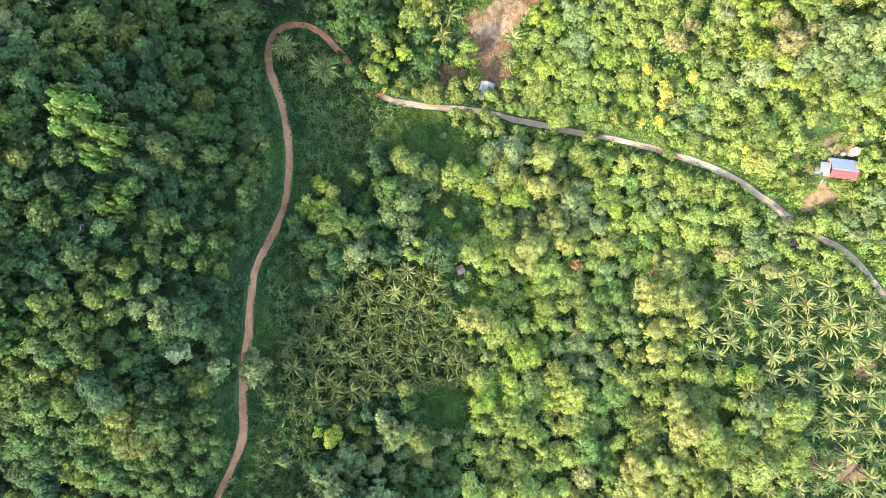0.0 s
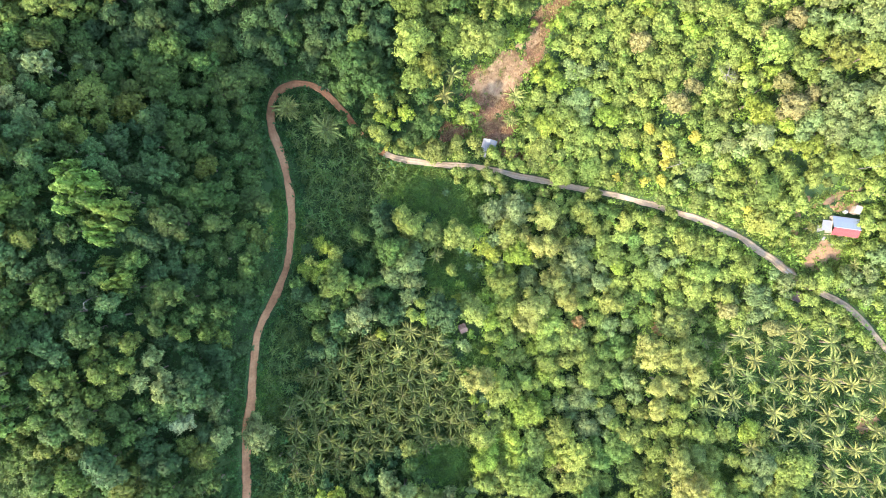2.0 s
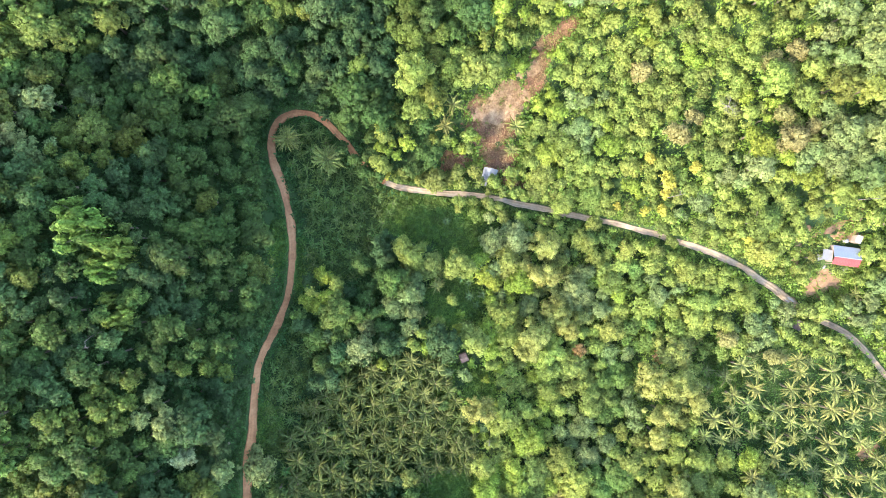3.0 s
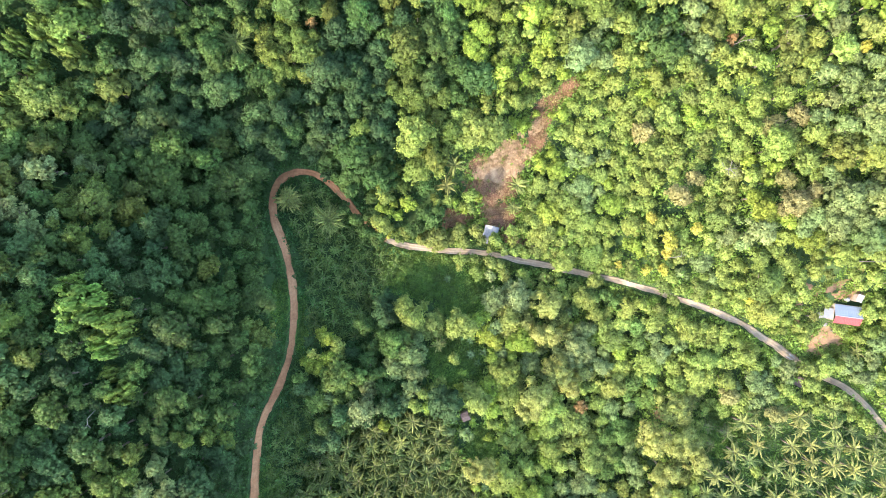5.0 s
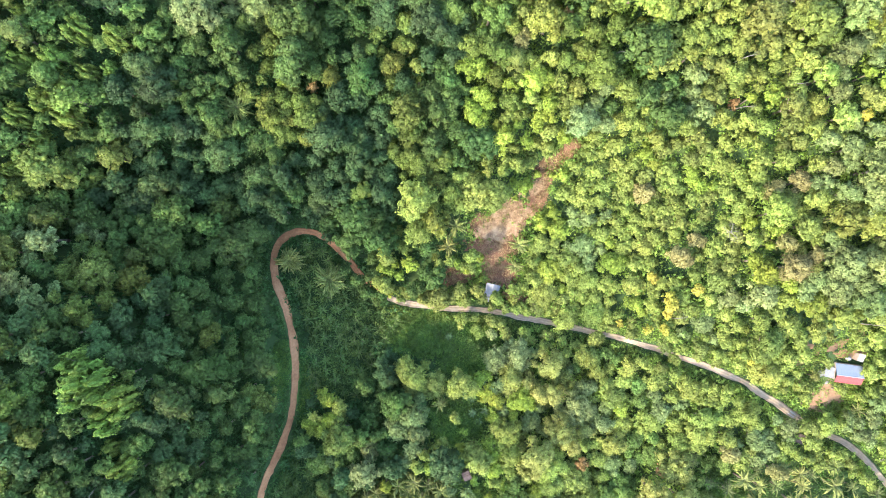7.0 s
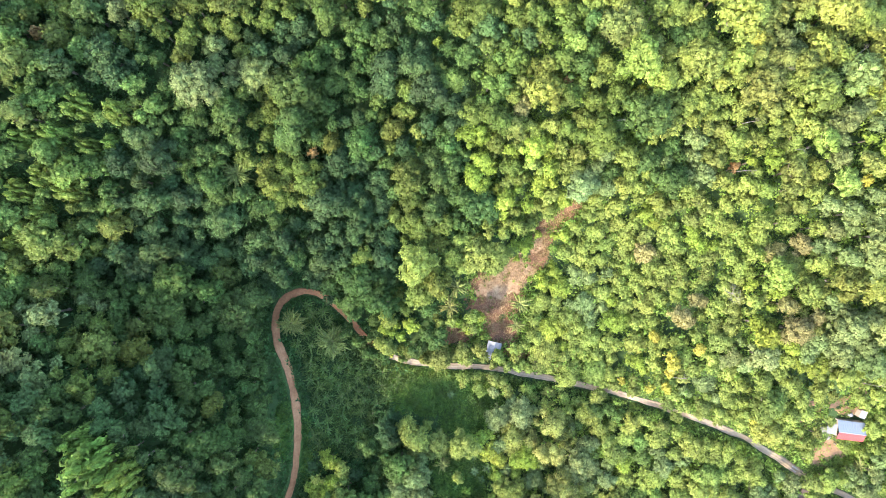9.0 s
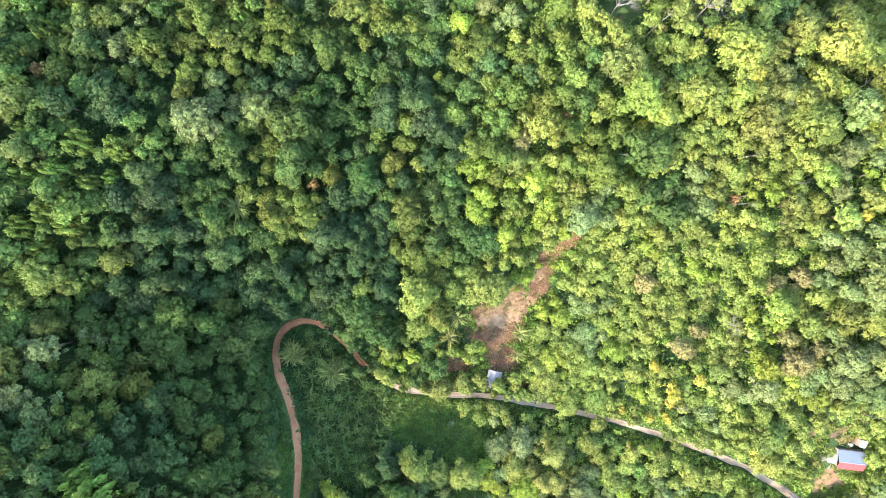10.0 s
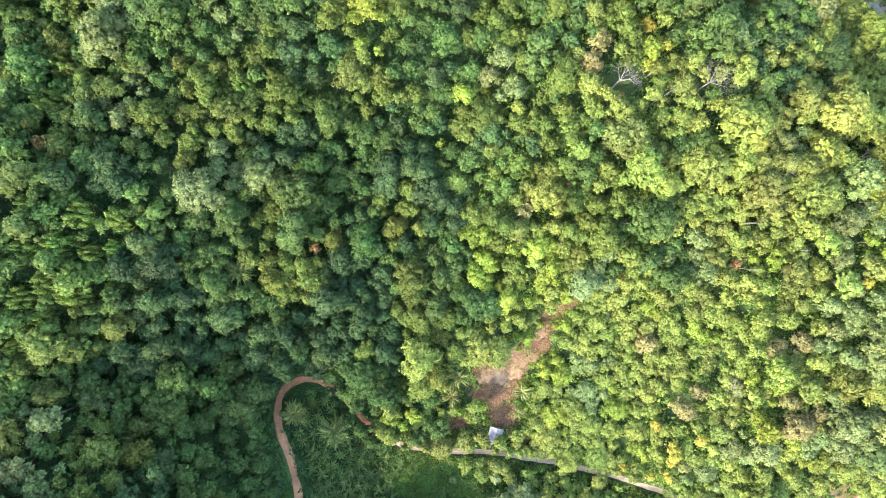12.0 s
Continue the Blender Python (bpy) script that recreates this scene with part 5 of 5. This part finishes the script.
def block(x0, x1, y0, y1, z0, z1, bevel=0.015):
    bm = bmesh.new()
    bmesh.ops.create_cube(bm, size=1)
    for v in bm.verts:
        v.co = ((x0 + x1) / 2 + v.co.x * (x1 - x0), (y0 + y1) / 2 + v.co.y * (y1 - y0), (z0 + z1) / 2 + v.co.z * (z1 - z0))
    bmesh.ops.bevel(bm, geom=bm.edges[:], offset=bevel, segments=1, affect="EDGES")
    return bm


def corrugated(width, depth, pitch=0.15, high=0.035):
    """One roofing sheet: waves across its width, lying in x and y, with a turned-down thickness."""
    bm = bmesh.new()
    n = max(6, int(width / pitch) * 4)
    rows = []
    for y, dz in ((0, -0.03), (0, 0), (depth, 0), (depth, -0.03)):
        rows.append([bm.verts.new((width * i / n, y, dz + high * (0.5 + 0.5 * math.sin(2 * math.pi * (width * i / n) / pitch)))) for i in range(n + 1)])
    for a, b in zip(rows, rows[1:]):
        for i in range(n):
            bm.faces.new((a[i], a[i + 1], b[i + 1], b[i]))
    return bm


def slope(name, parent, eave, ridge, x0, x1, mat, sheets, label):
    """A roof slope of overlapping sheets from an eave (y, z) to a ridge (y, z)."""
    (ya, za), (yb, zb) = eave, ridge
    run = math.hypot(yb - ya, zb - za)
    roof = part(name, block(x0 + 0.05, x1 - 0.05, 0.03, run - 0.03, -0.09, -0.045), TIMBER, parent, label)
    tilt = math.atan2(zb - za, abs(yb - ya))
    if yb > ya:
        m = Matrix.Translation((0, ya, za)) @ Matrix.Rotation(tilt, 4, "X")
    else:
        m = Matrix.Translation((x0 + x1, ya, za)) @ Matrix.Rotation(math.pi, 4, "Z") @ Matrix.Rotation(tilt, 4, "X")
    roof.matrix_basis = m
    w = (x1 - x0) / sheets
    for i in range(sheets):
        part("sheet", corrugated(w + 0.06, run), mat, roof, m=Matrix.Translation((x0 + i * w, 0, 0.012 * (i % 2))))
    return roof


def foot(x, y):
    """The lowest ground under a building, so that it rests on it."""
    return float(np.mean(land(np.array([x - 2, x + 2, x]), np.array([y, y, y + 2]))))


def walls(parent, x0, x1, y0, y1, h, mat, t=0.14):
    part("wall", block(x0, x1, y0, y0 + t, -0.9, h), mat, parent)
    part("wall", block(x0, x1, y1 - t, y1, -0.9, h), mat, parent)
    part("wall", block(x0, x0 + t, y0 + t, y1 - t, -0.9, h), mat, parent)
    part("wall", block(x1 - t, x1, y0 + t, y1 - t, -0.9, h), mat, parent)


def build_house():
    """A low house with a grey metal slope and a red one, a porch and a lean-to."""
    x, y = 115.5, 22.5
    h = new("house")
    h.matrix_basis = pose(x, y, foot(x, y), 0, 0, -8)
    tagged(h, "small house with grey metal and red roof slopes", "house")
    walls(h, -3.7, 3.7, -2.3, 2.5, 2.5, PLASTER)
    slope("roof", h, (2.35, 2.70), (-0.75, 3.75), -3.95, 3.95, ZINC, 9, "bluish grey corrugated metal roof slope")
    slope("roof", h, (-3.0, 2.75), (-0.8, 3.70), -3.75, 3.85, RED_SHEET, 9, "red painted metal roof slope")
    part("ridge_cap", block(-4.0, 4.0, -0.93, -0.63, 3.74, 3.80), ZINC, h)
    for px in (-3.6, 0.0, 3.6):
        part("post", block(px - 0.06, px + 0.06, -2.95, -2.83, -0.6, 2.72), TIMBER, h)
    d = part("door", block(-0.45, 0.45, -2.36, -2.30, 0.0, 2.05), TIMBER, h, "brown plank door")
    part("handle", block(0.30, 0.36, -2.42, -2.36, 0.95, 1.08), ZINC, d)
    for px in (-2.2, 2.2):
        w = part("window", block(px - 0.5, px + 0.5, -2.35, -2.30, 0.95, 1.95), DARK_PANE, h)
        part("window_frame", block(px - 0.56, px + 0.56, -2.37, -2.33, 0.88, 0.95), TIMBER, w)
    part("lean_to_roof", corrugated(2.5, 3.0), PALE_ZINC, h, "pale grey lean-to roof", pose(-6.15, -2.0, 1.95, 0, -8, 0))
    for py in (-1.9, 0.8):
        part("post", block(-6.05, -5.95, py, py + 0.1, -0.8, 1.94), TIMBER, h)


def build_hut():
    """A small gabled hut with one white and one pale grey slope."""
    x, y = 14.1, 46.7
    h = new("hut")
    h.matrix_basis = pose(x, y, foot(x, y), 0, 0, 75)
    tagged(h, "small hut with white and pale grey metal roof beside the lane", "hut")
    walls(h, -1.55, 1.55, -1.6, 1.6, 1.95, PLASTER, 0.1)
    slope("roof", h, (2.05, 1.95), (0.0, 2.65), -1.75, 1.75, WHITE_SHEET, 4, "white metal roof slope")
    slope("roof", h, (-2.05, 1.95), (0.0, 2.65), -1.75, 1.75, PALE_ZINC, 4, "pale grey metal roof slope")
    part("ridge_cap", block(-1.8, 1.8, -0.12, 0.12, 2.66, 2.70), WHITE_SHEET, h)
    part("awning", corrugated(1.5, 1.9), PALE_ZINC, h, "pale grey metal awning", pose(-1.75, 0.1, 1.9, 0, 6, 90))
    part("post", block(-3.15, -3.05, 0.2, 0.3, -0.6, 1.7), TIMBER, h)
    part("post", block(-3.15, -3.05, 1.4, 1.5, -0.6, 1.7), TIMBER, h)
    part("door", block(1.55, 1.59, -0.4, 0.4, 0, 1.8), TIMBER, h)


def build_shed():
    x, y = 6.1, -6.2
    h = new("shed")
    h.matrix_basis = pose(x, y, foot(x, y), 0, 0, 22)
    tagged(h, "tiny brown shed with rusty metal roof in the undergrowth", "shed")
    walls(h, -0.9, 0.9, -1.0, 1.0, 3.0, TIMBER, 0.08)
    slope("roof", h, (1.25, 3.0), (0.0, 3.45), -1.1, 1.1, BROWN_SHEET, 3, "rusty brown roof slope")
    slope("roof", h, (-1.25, 3.0), (0.0, 3.45), -1.1, 1.1, BROWN_SHEET, 3, "rusty brown roof slope")
    part("ridge_cap", block(-1.15, 1.15, -0.13, 0.13, 3.46, 3.50), BROWN_SHEET, h)


def build_shack():
    x, y = 105.3, 1.8
    h = new("shack")
    h.matrix_basis = pose(x, y, foot(x, y), 0, 0, -25)
    tagged(h, "little shack with a rusty metal roof half under trees", "shack")
    walls(h, -0.9, 0.9, -1.1, 1.1, 2.2, TIMBER, 0.08)
    slope("roof", h, (-1.4, 2.2), (1.4, 2.75), -1.15, 1.15, BROWN_SHEET, 3, "dull rusty metal roof")
    for px in (-0.8, 0.8):
        part("post", block(px - 0.04, px + 0.04, 1.1, 1.18, -0.4, 2.6), TIMBER, h)


def build_outbuilding(x, y, w, d, high, turn, label):
    h = new("outbuilding")
    h.matrix_basis = pose(x, y, foot(x, y), 0, 0, turn)
    tagged(h, label, "outbuilding")
    walls(h, -w / 2 + 0.1, w / 2 - 0.1, -d / 2 + 0.1, d / 2 - 0.1, high, PLASTER, 0.1)
    slope("roof", h, (-d / 2, high), (d / 2, high + 0.35), -w / 2, w / 2, WHITE_SHEET, 3, "white sheet roof")
    part("door", block(-0.35, 0.35, -d / 2 + 0.04, -d / 2 + 0.08, 0, 1.75), TIMBER, h)


def build_tank(x, y):
    """A white plastic water tank with ribs and a lid."""
    h = new("water_tank")
    h.matrix_basis = pose(x, y, float(land(x, y)) - 0.05)
    tagged(h, "white ribbed water tank behind the house", "tank")
    bm = bmesh.new()
    zs = [0, 0.06, 0.3, 0.34, 0.38, 0.7, 0.74, 0.78, 1.15, 1.3]
    rs = [0.55, 0.58, 0.58, 0.61, 0.58, 0.58, 0.61, 0.58, 0.56, 0.3]
    tube(bm, [(0, 0, z) for z in zs], rs, 18)
    part("body", bm, WHITE_SHEET, h)
    bm = bmesh.new()
    tube(bm, [(0, 0, 1.3), (0, 0, 1.36), (0, 0, 1.4)], [0.26, 0.26, 0.2], 14)
    part("lid", bm, WHITE_SHEET, h)


def crumpled(name, x, y, w, d, turn, label, category, seed, mat=None, puff=0.28):
    """Cloth, sacking or sheeting lying in folds on the ground."""
    r = np.random.default_rng(seed)
    nx, ny = 15, 11
    gx, gy = np.meshgrid(np.linspace(-w / 2, w / 2, nx), np.linspace(-d / 2, d / 2, ny))
    gx, gy = gx + r.normal(0, w * 0.02, gx.shape), gy + r.normal(0, d * 0.02, gy.shape)
    edge = 1 - np.maximum(np.abs(gx) / (w / 2), np.abs(gy) / (d / 2))
    c, s = math.cos(radians(turn)), math.sin(radians(turn))
    wx, wy = x + gx * c - gy * s, y + gx * s + gy * c
    z = land(wx, wy) + 0.2 + np.clip(edge, 0, 1) ** 0.5 * puff * (0.5 + r.random(gx.shape)) - np.where(edge < 0.05, 0.15, 0)
    me = mesh_of(name, np.stack([wx.ravel(), wy.ravel(), z.ravel()], 1), grid_faces(nx, ny), mat or CLOTH, True)
    ob = tagged(new(name, me), label, category)
    thick = ob.modifiers.new("thickness", "SOLIDIFY")
    thick.thickness = 0.03
    return ob


build_house()
build_hut()
build_shed()
build_shack()
build_outbuilding(118.6, 27.0, 1.7, 2.2, 2.1, -20, "small white-roofed outbuilding behind the house")
build_tank(116.0, 26.6)
crumpled("tarpaulin", 109.4, 22.0, 2.5, 2.0, 10, "crumpled white tarpaulin beside the house", "tarpaulin", 1)
crumpled("tarpaulin", 108.4, 29.3, 1.6, 1.1, -15, "white sheeting lying by the yard path", "tarpaulin", 2)
crumpled("laundry", 118.2, 18.4, 1.4, 0.8, 15, "white cloth lying before the red roof", "cloth", 3)
crumpled("tarpaulin", 111.6, 19.0, 1.1, 0.8, 60, "white rag by the house corner", "cloth", 4)
crumpled("roof_sheet", 20.7, 46.1, 1.3, 0.9, 70, "loose white sheet on bare earth by the hut", "sheet", 5, WHITE_SHEET, 0.05)
for k, (x, y, w, d) in enumerate([(117.9, 157.0, 1.9, 1.0), (119.3, 156.2, 1.0, 0.9), (121.0, 154.6, 0.9, 1.7), (117.6, 164.3, 0.9, 1.1)]):
    crumpled("sack_heap", x, y, w, d, 30 * k, "heap of pale sacks on grey earth", "sacks", 20 + k, None, 0.5)
crumpled("concrete_pad", 102.9, 9.0, 2.6, 1.7, -40, "pale concrete culvert pad on the lane", "concrete", 9, CONCRETE, 0.02)
crumpled("concrete_pad", 133.2, -6.0, 3.0, 2.4, -50, "pale widened concrete edge of the lane", "concrete", 10, CONCRETE, 0.02)


# ---- bare and fallen wood ----
def limbs(bm, at, way, length, thick, level, r):
    """A forking bare limb."""
    pts, rad = [at], [thick]
    p, d = Vector(at), Vector(way).normalized()
    for i in range(4):
        d = (d + Vector((r.uniform(-1, 1), r.uniform(-1, 1), r.uniform(-0.5, 0.6))) * 0.22).normalized()
        p = p + d * length / 4
        pts.append(p.copy())
        rad.append(thick * (1 - 0.2 * (i + 1)))
    tube(bm, pts, rad, 5)
    if level:
        for i in (2, 3, 4):
            for sg in (-1, 1):
                if r.random() < 0.85:
                    side = d.cross(Vector((0, 0, 1))).normalized() * sg
                    limbs(bm, pts[i], d * 0.7 + side * r.uniform(0.5, 1.0) + Vector((0, 0, r.uniform(-0.2, 0.35))), length * r.uniform(0.45, 0.7), rad[i] * 0.62, level - 1, r)


def bare_tree(x, y, high, spread, turn, seed, label, side_bias):
    """A dead tree: a pale trunk and a fan of forking bare branches."""
    r = random.Random(seed)
    root = new("bare_tree")
    root.matrix_basis = pose(x, y, float(land(x, y)), 0, 0, turn)
    tagged(root, label, "dead tree")
    bm = bmesh.new()
    tube(bm, [(0, 0, -0.8), (0.1, 0, high * 0.4), (0, 0.1, high * 0.75), (0.1, 0, high)], [0.30, 0.2, 0.14, 0.09], 7)
    part("trunk", bm, DEAD_WOOD, root)
    for i in range(5):
        a = (i - 2) * 0.5 + r.uniform(-0.2, 0.2) + (0 if side_bias else i * 0.9)
        bm = bmesh.new()
        limbs(bm, (0.05, 0, high * r.uniform(0.8, 0.98)), (math.cos(a), math.sin(a), 0.35), spread * r.uniform(0.7, 1.0), 0.10, 2, r)
        part("branch", bm, DEAD_WOOD, root)


bare_tree(39.6, 138.6, 9.5, 4.0, 40, 5, "dead tree with pale bare branches and withered brush", True)
bare_tree(59.4, 137.6, 10.5, 5.0, 35, 8, "dead white tree with a fan of bare branches", True)
bare_tree(77.1, 62.8, 7.5, 3.0, 60, 9, "small dead tree with grey bare twigs", False)
for k, (x, y, deg) in enumerate(BARE_STEMS):
    r = random.Random(k)
    root = new("leaning_stem")
    base = Vector((x - 3.2 * math.cos(radians(deg)), y - 3.2 * math.sin(radians(deg)), 0))
    base.z = float(land(base.x, base.y))
    root.matrix_basis = pose(base.x, base.y, base.z, 0, 0, deg)
    tagged(root, "dead white stem leaning through the canopy", "dead tree", "dead leaning stems")
    bm = bmesh.new()
    up = r.uniform(9.0, 10.5)
    tube(bm, [(0, 0, -0.5), (0.8, 0.1, up * 0.5), (1.8, 0, up * 0.88), (3.1, -0.15, up), (4.0, 0, up + 0.3)], [0.14, 0.11, 0.075, 0.05, 0.03], 6)
    part("trunk", bm, DEAD_WOOD, root)
    bm = bmesh.new()
    limbs(bm, (2.6, 0, up * 0.96), (0.8, r.choice((-0.7, 0.7)), 0.3), 1.2, 0.045, 1, r)
    part("branch", bm, DEAD_WOOD, root)

# ---- banana plants in the meadow ----
def banana_head(seed):
    r = np.random.default_rng(seed)
    bag = [[], [], 0]
    for i in range(8):
        a = i * 2.4 + r.uniform(-0.2, 0.2)
        out, side = np.array([math.cos(a), math.sin(a), 0]), np.array([-math.sin(a), math.cos(a), 0])
        L, w = r.uniform(1.4, 2.0), r.uniform(0.24, 0.32)
        s = np.linspace(0, 1, 6)
        rise = 0.9 - 1.7 * s
        p = np.cumsum(out * np.cos(rise)[:, None] * L / 5 + np.array([0, 0, 1]) * np.sin(rise)[:, None] * L / 5, 0) + np.array([0, 0, 1.5])
        wide = (w * np.sin(np.pi * (0.08 + 0.88 * s)) ** 0.6)[:, None]
        v = np.concatenate([p + side * wide + (0, 0, 0.08), p, p - side * wide + (0, 0, 0.08)])
        j = np.arange(5)
        add(bag, v, np.concatenate([np.stack([j, j + 1, j + 7, j + 6], 1), np.stack([j + 6, j + 7, j + 13, j + 12], 1)]))
    return np.concatenate(bag[0]), np.concatenate(bag[1])


BANANA_HEADS = [mesh_of("crown", *banana_head(s), PALM_LEAF) for s in (1, 2)]
bm = bmesh.new()
tube(bm, [(0, 0, -0.3), (0, 0, 0.8), (0, 0, 1.7)], [0.16, 0.13, 0.08], 8)
me = bpy.data.meshes.new("trunk")
bm.to_mesh(me)
bm.free()
me.materials.append(PALM_BARK)
for x, y in [(4.6, 20.1), (8.5, 19.0), (11.3, 19.6), (12.1, 14.9), (7.9, 15.2), (7.9, 11.2), (11.7, 11.6), (1.4, 33.1), (14.1, 13.3), (5.6, 16.4), (9.9, 8.6)]:
    plant("banana_plant", x, y, rnd.uniform(0.6, 0.85), rnd.uniform(0, 6), me, BANANA_HEADS[rnd.randrange(2)], (0.085, 0.150, 0.045),
          "young banana plant with pale broad leaves in grass", "banana plant", "banana plants in the meadow")
